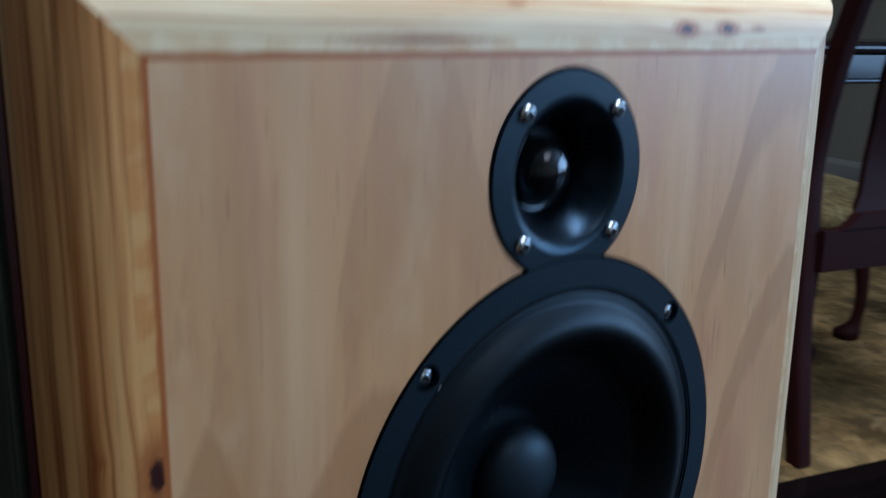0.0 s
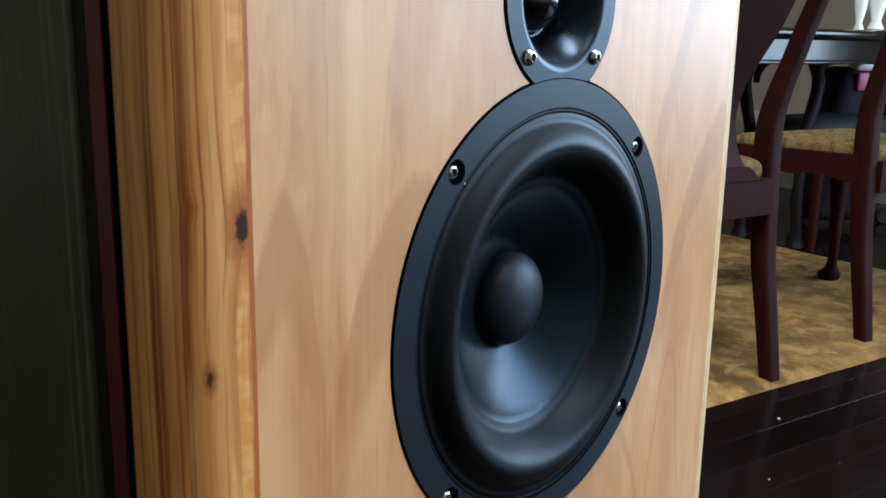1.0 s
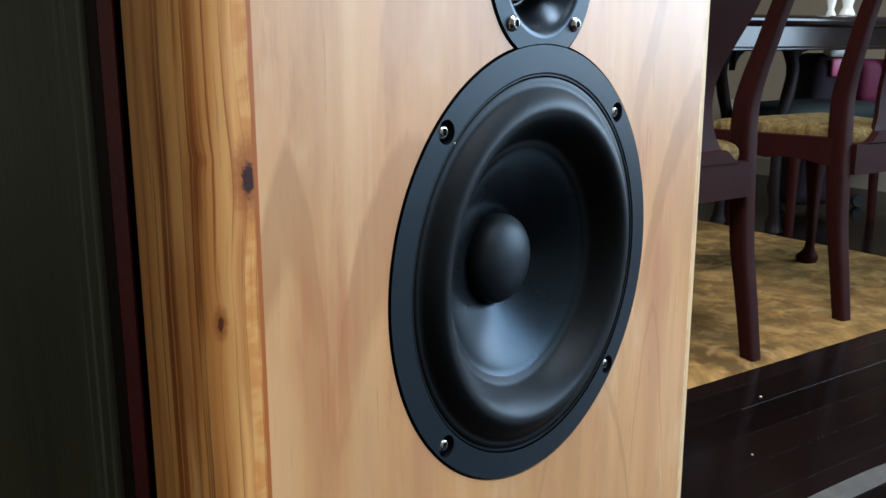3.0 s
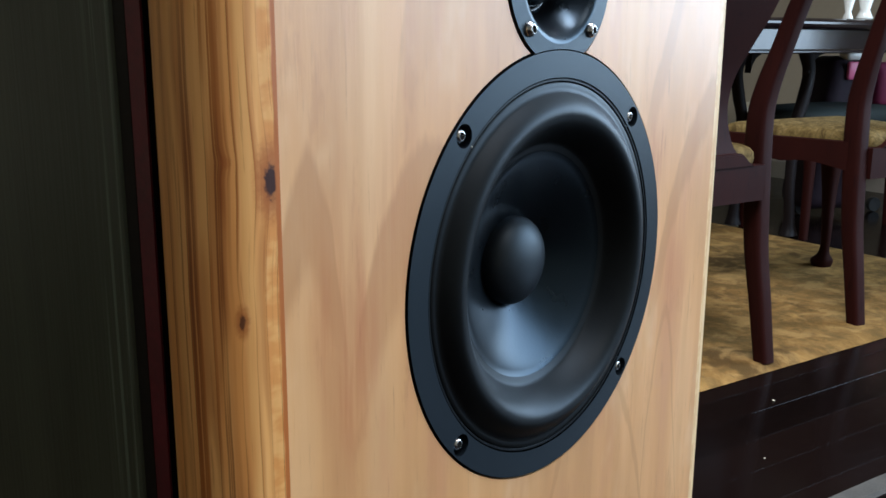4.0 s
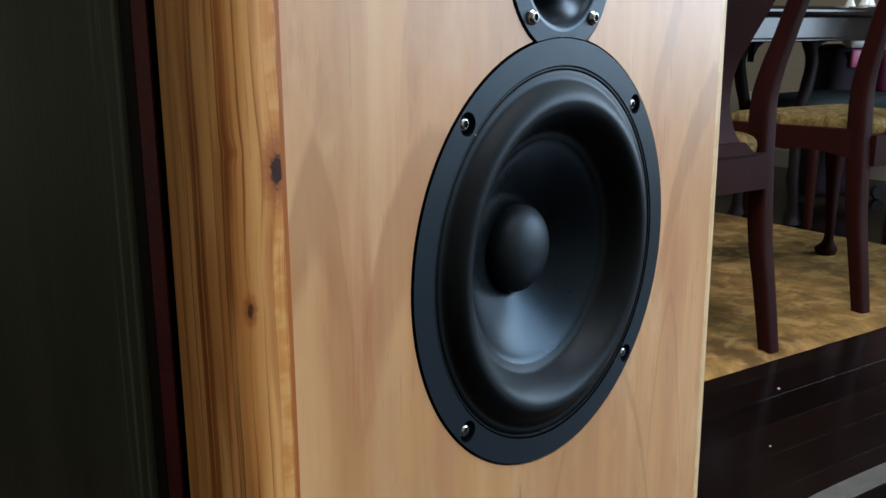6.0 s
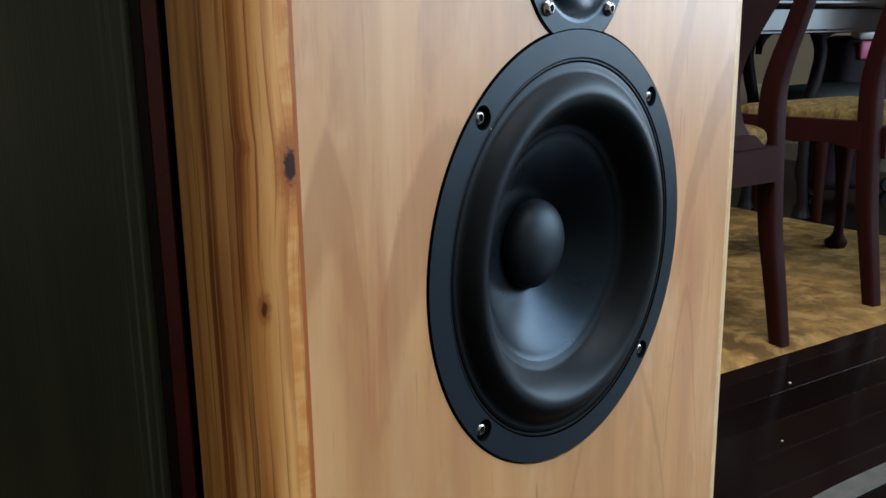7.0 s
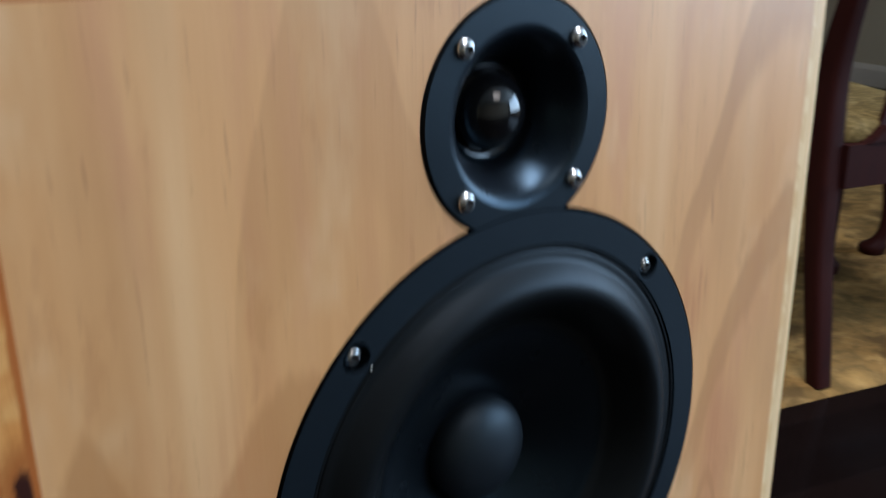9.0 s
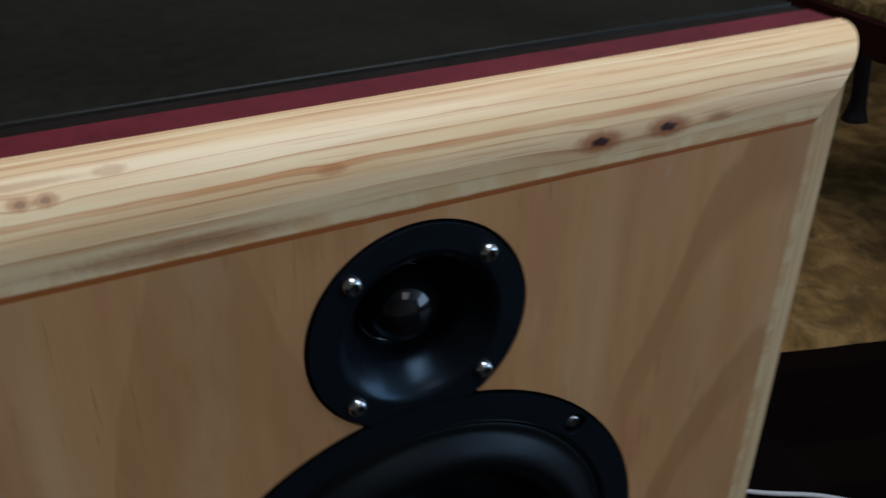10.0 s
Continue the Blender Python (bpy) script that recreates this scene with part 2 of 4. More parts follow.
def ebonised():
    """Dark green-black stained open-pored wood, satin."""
    g = Mat("green_black_stained_wood", 0.42, 0.0, 0.0)
    g.set("Specular IOR Level", 0.24)
    grain = g.noise(g.coords("Object", (1, 1, 0.03)), 300, 5, 0.6)
    broad = g.noise(g.coords("Object", (1, 1, 0.12)), 22, 3)
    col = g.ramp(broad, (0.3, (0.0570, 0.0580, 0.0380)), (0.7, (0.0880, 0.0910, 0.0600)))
    lit_ridge = g.noise(g.coords("Object", (1, 1, 0.012)), 420, 3)
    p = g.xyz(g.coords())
    # grain band by the front edge; light on its grooves put into the colour
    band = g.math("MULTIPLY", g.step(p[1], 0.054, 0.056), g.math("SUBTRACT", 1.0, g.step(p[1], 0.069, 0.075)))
    col = g.mix(g.step(grain, 0.60, 0.72), col, (0.078, 0.086, 0.058))
    col = g.mix(g.math("MULTIPLY", band, g.step(lit_ridge, 0.48, 0.62)), col, (0.140, 0.160, 0.115))
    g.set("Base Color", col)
    g.bump(grain, 0.35, 0.0008)
    g.set("Roughness", g.math("MULTIPLY_ADD", grain, 0.2, 0.26))
    return g.m


def mahogany():
    g = Mat("dark_red_mahogany", 0.60, 0.0, 0.0)
    g.set("Specular IOR Level", 0.09)
    grain = g.noise(g.coords("Object", (1, 1, 0.08)), 160, 4)
    broad = g.noise(g.coords("Object", (1, 1, 0.3)), 14, 3)
    col = g.mix(broad, (0.0140, 0.0027, 0.0020), (0.029, 0.0054, 0.0036))
    g.set("Base Color", g.mix(g.step(grain, 0.55, 0.75), col, (0.013, 0.0030, 0.0028)))
    g.bump(grain, 0.08)
    return g.m


def damask(name, a, b, c):
    g = Mat(name, 0.85)
    v = g.coords()
    big = g.noise(v, 16, 4, 0.6, 2.5)
    mid = g.noise(v, 45, 4, 0.6, 1.5)
    weave = g.noise(v, 700, 2)
    col = g.ramp(big, (0.34, a), (0.50, b), (0.64, c))
    col = g.mix(g.math("MULTIPLY", g.step(mid, 0.52, 0.62), 0.6), col, a)
    g.set("Base Color", g.mix(g.math("MULTIPLY", weave, 0.35), col, (0.04, 0.03, 0.015)))
    g.set("Specular IOR Level", 0.15)
    g.bump(g.math("ADD", weave, mid), 0.4, 0.002)
    return g.m


def floorboard():
    g = Mat("espresso_floorboard", 0.34, 0.0, 0.0)
    r = g.island()
    v = g.coords("Object", (0.06, 1, 1))
    grain = g.noise(v, 150, 4)
    base = g.mix(r, (0.0028, 0.0016, 0.0014), (0.0070, 0.0036, 0.0029))
    g.set("Specular IOR Level", 0.10)
    g.set("Base Color", g.mix(g.step(grain, 0.5, 0.8), base, (0.006, 0.0035, 0.003)))
    g.set("Roughness", g.math("MULTIPLY_ADD", g.noise(g.coords(), 9, 3), 0.14, 0.10))
    g.bump(grain, 0.12)
    return g.m


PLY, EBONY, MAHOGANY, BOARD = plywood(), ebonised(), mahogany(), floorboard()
UPRIGHT = ((0.75, 0.310, 0.080), (0.87, 0.445, 0.146), (0.345, 0.096, 0.019), (0.50, 0.174, 0.038))
PINE_SIDE = pine("pine_edge_grain_upright", KNOTS_SIDE, 190.0, 0.0028, UPRIGHT)
PINE_FAR = pine("pine_edge_grain_pale", [], 190.0, 0.005, ((0.74, 0.47, 0.220), (0.86, 0.62, 0.340), (0.56, 0.270, 0.105), (0.66, 0.360, 0.160)), 0.25)
PINE_TOP = pine("pine_edge_grain_level", KNOTS_TOP, 200.0, 0.0040, ((0.84, 0.560, 0.270), (0.92, 0.690, 0.390), (0.54, 0.215, 0.075), (0.68, 0.330, 0.125)), 1.0, 0.45, (0.44, 0.150, 0.055), 0.85, 0.22)
RED = plain("red_stained_strip", (0.120, 0.007, 0.011), 0.5, 0, 0.0, 300, 0.35)
BROWN = plain("dark_brown_strip", (0.014, 0.010, 0.007), 0.5, 0, 0, 200, 0.35, 0.1, 0.12)
# top panel: base colour much darker than the body's sides
TOP_DARK = plain("black_brown_satin", (0.0125, 0.0112, 0.0072), 0.38, 0, 0, 140, 0.35, 0.10, 0.14)
# shade of gaps and recesses, put into a near-black colour
BLACK_GAP = plain("recess_shade_black", (0.002, 0.0018, 0.0018), 0.95, 0, 0, 60, 0.25, 0.1, 0.02)
FLANGE = plain("black_textured_enamel", (0.007, 0.0095, 0.0125), 0.40, 0, 0, 1500, 0.1, 0.06, 0.32)
RUBBER = plain("black_rubber", (0.005, 0.0050, 0.0050), 0.42, 0, 0, 400, 0.1, 0.03, 0.21)
CONE = plain("black_polymer_cone", (0.004, 0.0050, 0.0062), 0.29, 0, 0, 500, 0.1, 0.03, 0.29)
CAP = plain("black_matt_cap", (0.010, 0.012, 0.015), 0.46, 0, 0, 500, 0.1, 0.02, 0.42)
HORN = plain("black_satin_horn", (0.005, 0.006, 0.008), 0.29, 0, 0, 800, 0.1, 0.02, 0.42)
DOME = plain("black_glossy_dome", (0.006, 0.006, 0.007), 0.09, 0, 0.5, 100, 0.1, 0.0)
CHROME = plain("bright_steel", (0.62, 0.61, 0.60), 0.20, 1.0, 0, 800, 0.1, 0.02)
SOCKET = plain("dark_steel", (0.03, 0.03, 0.03), 0.5, 0.6)
FABRIC = damask("gold_floral_damask", (0.066, 0.038, 0.009), (0.155, 0.098, 0.028), (0.235, 0.158, 0.060))
TABLE = plain("black_cherry_lacquer", (0.010, 0.006, 0.007), 0.13, 0, 0.0, 120, 0.3, 0.02, 0.35)
DARK_LEG = plain("black_stained_leg", (0.010, 0.007, 0.007), 0.55, 0, 0, 120, 0.3, 0.05, 0.12)
PAINT = plain("beige_wall_paint", (0.36, 0.30, 0.21), 0.8, 0, 0, 300, 0.05, 0.1)
CEILING = plain("white_ceiling_paint", (0.75, 0.74, 0.71), 0.85, 0, 0, 200, 0.04, 0.1)
TRIM = plain("cream_trim_paint", (0.46, 0.40, 0.33), 0.45, 0, 0, 100, 0.05, 0.02)
SUBFLOOR = plain("dark_subfloor", (0.006, 0.004, 0.003), 0.6)
IVORY = plain("ivory_plastic", (0.62, 0.55, 0.40), 0.4, 0, 0, 100, 0.04, 0)
PURPLE = plain("purple_nylon", (0.014, 0.0030, 0.011), 0.8, 0, 0, 400, 0.25, 0.2)
MAGENTA = plain("magenta_nylon", (0.16, 0.008, 0.045), 0.7, 0, 0, 400, 0.2, 0.2)
GREEN_PAD = plain("deep_green_cloth", (0.007, 0.012, 0.011), 0.75, 0, 0, 300, 0.25, 0.2, 0.3)
PINK = plain("pink_plastic", (0.75, 0.13, 0.26), 0.4, 0, 0, 200, 0.08, 0)
CORAL = plain("coral_plastic", (0.75, 0.25, 0.16), 0.4, 0, 0, 200, 0.08, 0)
WHITE = plain("white_plastic", (0.75, 0.72, 0.65), 0.35, 0, 0, 200, 0.05, 0)
CERAMIC = plain("white_glazed_ceramic", (0.80, 0.78, 0.70), 0.12, 0, 0.4, 100, 0.05, 0)
CORD = plain("pale_cord", (0.50, 0.48, 0.45), 0.6, 0, 0, 400, 0.1, 0.1)
MATTING = plain("grey_woven_edging", (0.060, 0.054, 0.046), 0.8, 0, 0, 300, 0.3, 0.3, 0.2)
GLASS = Mat("window_glass", 0.02)
GLASS.set("Transmission Weight", 1.0)
GLASS = GLASS.m


for m, tint in ((CONE, (0.46, 0.73, 1.0, 1.0)), (HORN, (0.52, 0.77, 1.0, 1.0)), (FLANGE, (0.62, 0.83, 1.0, 1.0)), (RUBBER, (0.72, 0.87, 1.0, 1.0)), (CAP, (0.70, 0.87, 1.0, 1.0))):   # sky blue of the highlights, put into the specular tint
    m.node_tree.nodes["Principled BSDF"].inputs["Specular Tint"].default_value = tint


def rug_pile():
    g = Mat("gold_and_brown_rug", 0.95)
    g.set("Specular IOR Level", 0.08)
    v = g.coords()
    swirl = g.noise(v, 4.2, 5, 0.62, 0.3)
    leaf = g.noise(v, 13, 4, 0.55, 0.6)
    vein = g.noise(v, 36, 4, 0.6, 0.4)
    tuft = g.noise(v, 260, 3)
    col = g.ramp(swirl, (0.38, (0.101, 0.054, 0.018)), (0.47, (0.260, 0.137, 0.040)), (0.55, (0.163, 0.092, 0.030)), (0.66, (0.377, 0.205, 0.062)))
    col = g.mix(g.math("MULTIPLY", g.step(leaf, 0.48, 0.66), 0.40), col, (0.507, 0.297, 0.106))
    col = g.mix(g.math("MULTIPLY", g.step(leaf, 0.50, 0.34), 0.40), col, (0.072, 0.042, 0.013))
    col = g.mix(g.math("MULTIPLY", g.step(vein, 0.55, 0.64), 0.35), col, (0.098, 0.059, 0.017))
    g.set("Base Color", g.mix(g.math("MULTIPLY", tuft, 0.4), col, (0.078, 0.046, 0.014)))
    g.bump(g.math("ADD", tuft, leaf), 0.6, 0.004)
    return g.m


RUG = rug_pile()


# ---- mesh helpers ----
def part(name, bm, material, parent=None, label="", smooth=None, m=None):
    bmesh.ops.recalc_face_normals(bm, faces=bm.faces)
    me = bpy.data.meshes.new(name)
    bm.to_mesh(me)
    bm.free()
    me.materials.append(material)
    if smooth is not None:
        me.shade_smooth()
        me.set_sharp_from_angle(angle=radians(smooth))
    ob = new(name, me)
    if parent is not None:
        ob.parent = parent
    if m is not None:
        ob.matrix_local = m
    if label:
        ob["label"] = label
    return ob


def thing(name, m, label, category, group="", kind=""):
    ob = new(name)
    ob.matrix_world = m
    ob.empty_display_size = 0.1
    return tagged(ob, label, category, group, kind)


def box(x0, x1, y0, y1, z0, z1, bevel=0.0, segs=2):
    bm = bmesh.new()
    bmesh.ops.create_cube(bm, size=1.0, matrix=Matrix.Translation(((x0 + x1) / 2, (y0 + y1) / 2, (z0 + z1) / 2)) @ Matrix.Diagonal((x1 - x0, y1 - y0, z1 - z0, 1)))
    if bevel:
        bmesh.ops.bevel(bm, geom=bm.edges[:], offset=bevel, segments=segs, affect="EDGES", profile=0.5)
    return bm


def lathe(profile, n=96, y0=0.0):
    """Turns (radius, y) pairs about the y axis."""
    bm = bmesh.new()
    rings = []
    for r, y in profile:
        if r < 1e-6:
            rings.append([bm.verts.new((0, y + y0, 0))])
        else:
            rings.append([bm.verts.new((r * math.cos(2 * math.pi * i / n), y + y0, r * math.sin(2 * math.pi * i / n))) for i in range(n)])
    for p, q in zip(rings, rings[1:]):
        for i in range(n):
            j = (i + 1) % n
            f = [p[i % len(p)], p[j % len(p)], q[j % len(q)], q[i % len(q)]]
            f = list(dict.fromkeys(f))
            if len(f) > 2:
                bm.faces.new(f)
    return bm


def spline(points, steps=6):
    """Catmull-Rom through rows of numbers."""
    p = [np.array(q, float) for q in points]
    p = [2 * p[0] - p[1]] + p + [2 * p[-1] - p[-2]]
    out = []
    for i in range(1, len(p) - 2):
        for k in range(steps):
            t = k / steps
            out.append(0.5 * (2 * p[i] + (p[i + 1] - p[i - 1]) * t + (2 * p[i - 1] - 5 * p[i] + 4 * p[i + 1] - p[i + 2]) * t * t
                              + (3 * p[i] - p[i - 1] - 3 * p[i + 1] + p[i + 2]) * t ** 3))
    return out + [p[-2]]


def loft(rows, n=12, power=2.0, steps=6):
    """A limb of level sections: rows of x, y, z, half width x, half width y; a high power squares the section."""
    bm = bmesh.new()
    rings = []
    for x, y, z, a, b in spline(rows, steps):
        ring = []
        for i in range(n):
            t = 2 * math.pi * (i + 0.5) / n
            c, s = math.cos(t), math.sin(t)
            ring.append(bm.verts.new((x + a * math.copysign(abs(c) ** (2 / power), c), y + b * math.copysign(abs(s) ** (2 / power), s), z)))
        rings.append(ring)
    for p, q in zip(rings, rings[1:]):
        for i in range(n):
            bm.faces.new((p[i], p[(i + 1) % n], q[(i + 1) % n], q[i]))
    bm.faces.new(rings[0]), bm.faces.new(rings[-1])
    return bm


def plate(outline, y0, y1, bevel=0.0):
    """An outline of (x, z) given thickness along y."""
    bm = bmesh.new()
    f = bm.faces.new([bm.verts.new((x, y0, z)) for x, z in outline])
    r = bmesh.ops.extrude_face_region(bm, geom=[f])
    bmesh.ops.translate(bm, vec=(0, y1 - y0, 0), verts=[v for v in r["geom"] if isinstance(v, bmesh.types.BMVert)])
    if bevel:
        bmesh.ops.recalc_face_normals(bm, faces=bm.faces)
        bmesh.ops.bevel(bm, geom=[e for e in bm.edges if len(e.link_faces) == 2 and e.calc_face_angle(0) > 0.6], offset=bevel, segments=2, affect="EDGES")
    return bm


def circle(r, n, cx=0.0, cz=0.0):
    return [(cx + r * math.cos(2 * math.pi * i / n), cz + r * math.sin(2 * math.pi * i / n)) for i in range(n)]


def pierced(outer, holes, y0, depth):
    """A flat face with holes, and walls going back from the rims."""
    bm = bmesh.new()
    edges = []
    for loop in (outer, *holes):
        vs = [bm.verts.new((x, y0, z)) for x, z in loop]
        edges += [bm.edges.new((vs[i], vs[(i + 1) % len(vs)])) for i in range(len(vs))]
    bmesh.ops.triangle_fill(bm, use_beauty=True, use_dissolve=False, edges=edges, normal=(0, -1, 0))
    r = bmesh.ops.extrude_edge_only(bm, edges=edges)
    bmesh.ops.translate(bm, vec=(0, depth, 0), verts=[v for v in r["geom"] if isinstance(v, bmesh.types.BMVert)])
    return bm


# ---- the room ----
U0, U1, V0, V1, HEIGHT = -3.0, 3.85, -3.5, 4.2, 2.6


def wall(name, m, length, holes, label):
    """A wall along local x with its inner face at y = 0, thickness behind it, and openings x0, x1, z0, z1."""
    bm = bmesh.new()
    cuts = sorted({0.0, length, *[h[0] for h in holes], *[h[1] for h in holes]})
    for a, b in zip(cuts, cuts[1:]):
        zs = [(0.0, HEIGHT)]
        for h in holes:
            if h[0] <= a and b <= h[1]:
                zs = [(0.0, h[2]), (h[3], HEIGHT)]
        for z0, z1 in zs:
            if z1 - z0 > 0.001:
                tmp = box(a, b, 0, 0.15, z0, z1)
                me = bpy.data.meshes.new("piece")
                tmp.to_mesh(me)
                tmp.free()
                bm.from_mesh(me)
                bpy.data.meshes.remove(me)
    bmesh.ops.remove_doubles(bm, verts=bm.verts, dist=0.0005)
    ob = part(name, bm, PAINT)
    ob.matrix_world = m
    tagged(ob, label, "wall", kind="structure")
    return ob


def window(name, wall_m, x0, x1, z0, z1, cols, rows, label):
    w = thing(name, wall_m, label, "window", kind="structure")
    t = 0.05
    for a, b, c, d in ((x0, x1, z0, z0 + t), (x0, x1, z1 - t, z1), (x0, x0 + t, z0 + t, z1 - t), (x1 - t, x1, z0 + t, z1 - t)):
        part("window_frame", box(a, b, 0.05, 0.11, c, d, 0.004), TRIM, w)
    for i in range(1, cols):
        x = x0 + (x1 - x0) * i / cols
        part("mullion", box(x - 0.02, x + 0.02, 0.06, 0.10, z0 + t, z1 - t, 0.003), TRIM, w)
    for i in range(1, rows):
        z = z0 + (z1 - z0) * i / rows
        part("transom", box(x0 + t, x1 - t, 0.065, 0.095, z - 0.012, z + 0.012, 0.003), TRIM, w)
    pane = part("pane", box(x0 + t, x1 - t, 0.078, 0.082, z0 + t, z1 - t), GLASS, w)
    pane.visible_shadow = False


EAST = room(U1, V1, 0, -90)
NORTH = room(U0, V1, 0, 0)
SOUTH = room(U1, V0, 0, 180)
WEST = room(U0, V0, 0, 90)
wall("wall_east", EAST, V1 - V0, [(V1 - 0.62, V1 + 2.90, 0.56, 2.38)], "beige painted wall with a wide window")
wall("wall_north", NORTH, U1 - U0, [], "plain beige painted wall")
wall("wall_south", SOUTH, U1 - U0, [], "plain beige painted wall")
wall("wall_west", WEST, V1 - V0, [], "plain beige painted wall")
window("window_1", EAST, V1 - 0.62, V1 + 2.90, 0.56, 2.38, 5, 1, "white framed window in the beige wall")
# unseen ceiling openings, added to hold the overhead lamps
FILL_HOLES = [(-0.07, 0.91, -0.58, 0.82), (0.31, 1.29, -2.65, -1.25)]
bm = bmesh.new()
us = sorted({U0 - 0.15, U1 + 0.15, *[q for h in FILL_HOLES for q in h[:2]]})
vs = sorted({V0 - 0.15, V1 + 0.15, *[q for h in FILL_HOLES for q in h[2:]]})
for a, b in zip(us, us[1:]):
    for c, d in zip(vs, vs[1:]):
        if not any(h[0] <= a and b <= h[1] and h[2] <= c and d <= h[3] for h in FILL_HOLES):
            tmp = box(a, b, c, d, HEIGHT, HEIGHT + 0.12)
            me = bpy.data.meshes.new("piece")
            tmp.to_mesh(me)
            tmp.free()
            bm.from_mesh(me)
            bpy.data.meshes.remove(me)
ob = part("ceiling", bm, CEILING)
ob.matrix_world = ROOM
tagged(ob, "white ceiling with two openings added for fill lamps", "ceiling", kind="structure")
floor = part("floor", box(U0 - 0.15, U1 + 0.15, V0 - 0.15, V1 + 0.15, -0.10, -0.012), SUBFLOOR)
floor.matrix_world = ROOM
tagged(floor, "dark espresso glossy wooden plank floor", "floor", kind="structure")


def baseboard(m, x0, x1):
    prof = [(0, 0), (0.016, 0), (0.016, 0.085), (0.011, 0.098), (0.006, 0.110), (0, 0.112)]
    bm = bmesh.new()
    ends = [[bm.verts.new((x, -d, z)) for d, z in prof] for x in (x0, x1)]
    for i in range(len(prof)):
        j = (i + 1) % len(prof)
        bm.faces.new((ends[0][i], ends[0][j], ends[1][j], ends[1][i]))
    bm.faces.new(ends[0]), bm.faces.new(ends[1])
    ob = part("baseboard", bm, TRIM)
    ob.matrix_world = m
    tagged(ob, "cream moulded baseboard along the wall", "baseboard", kind="structure")


baseboard(EAST, 0.02, V1 - V0 - 0.02)
baseboard(NORTH, 0.02, U1 - U0 - 0.02)

# wall socket low on the east wall
socket = thing("wall_outlet", EAST @ pose(V1 - 2.97, 0, 0.32), "ivory plastic wall outlet low on the beige wall", "outlet")
part("cover_plate", box(-0.038, 0.038, -0.006, 0, -0.06, 0.06, 0.003), IVORY, socket)
for z in (-0.022, 0.022):
    part("receptacle", box(-0.017, 0.017, -0.009, -0.006, z - 0.014, z + 0.014, 0.002), WHITE, socket)
    for x in (-0.006, 0.006):
        part("slot", box(x - 0.001, x + 0.001, -0.0096, -0.009, z - 0.004, z + 0.005), SOCKET, socket)

# rug
rug = bmesh.new()
RU0, RU1, RV0, RV1 = -0.6, 2.56, 0.854, 2.95
bmesh.ops.create_grid(rug, x_segments=110, y_segments=70, size=0.5)
for v in rug.verts:
    u, w = RU0 + (v.co.x + 0.5) * (RU1 - RU0), RV0 + (v.co.y + 0.5) * (RV1 - RV0)
    rim = min(u - RU0, RU1 - u, w - RV0, RV1 - w)
    n = noise.noise(Vector((u * 9, w * 9, 0)))
    v.co = (u + 0.002 * noise.noise(Vector((u * 14, w * 14, 5))), w + 0.002 * noise.noise(Vector((u * 14, w * 14, 9))), 0.001 if rim < 0.001 else 0.011 + 0.0015 * n)
rug = part("rug", rug, RUG, smooth=60)
rug.matrix_world = ROOM
tagged(rug, "gold and sage floral pile rug under the dining table", "rug")


# ---- loudspeaker ----
HALF, TOP, BASE = 0.1800, 0.787, 0.036          # the plywood face inside the pine frame
LIP, DEEP = 0.0330, 0.027                        # pine moulding: width and depth
WX, WZ, WR, TZ, TR = -0.0010, 0.590, 0.1116, 0.738, 0.0440   # woofer and tweeter: height of the axis, radius
speaker = thing("loudspeaker", pose(0, 0, 0), "floor-standing loudspeaker with plywood face, rounded pine frame and dark body", "loudspeaker")

TX = -0.0013
# outline of the joined driver cut-out, with a hair gap round the drivers
gap = 0.0011
hole = []
wr, tr, dz = WR + gap, TR + gap, TZ - WZ
a_w = math.acos((wr * wr + dz * dz - tr * tr) / (2 * wr * dz))
a_t = math.acos((tr * tr + dz * dz - wr * wr) / (2 * tr * dz))
for i in range(121):
    t = math.pi / 2 + a_w + (2 * math.pi - 2 * a_w) * i / 120
    hole.append((WX + wr * math.cos(t), WZ + wr * math.sin(t)))
for i in range(1, 60):
    t = -math.pi / 2 + a_t + (2 * math.pi - 2 * a_t) * i / 60
    hole.append((TX + tr * math.cos(t), TZ + tr * math.sin(t)))
part("baffle", pierced([(-HALF, BASE), (HALF, BASE), (HALF, TOP), (-HALF, TOP)], [hole], 0.0, 0.018), PLY, speaker, "pale pine plywood front with flame grain, satin varnish")


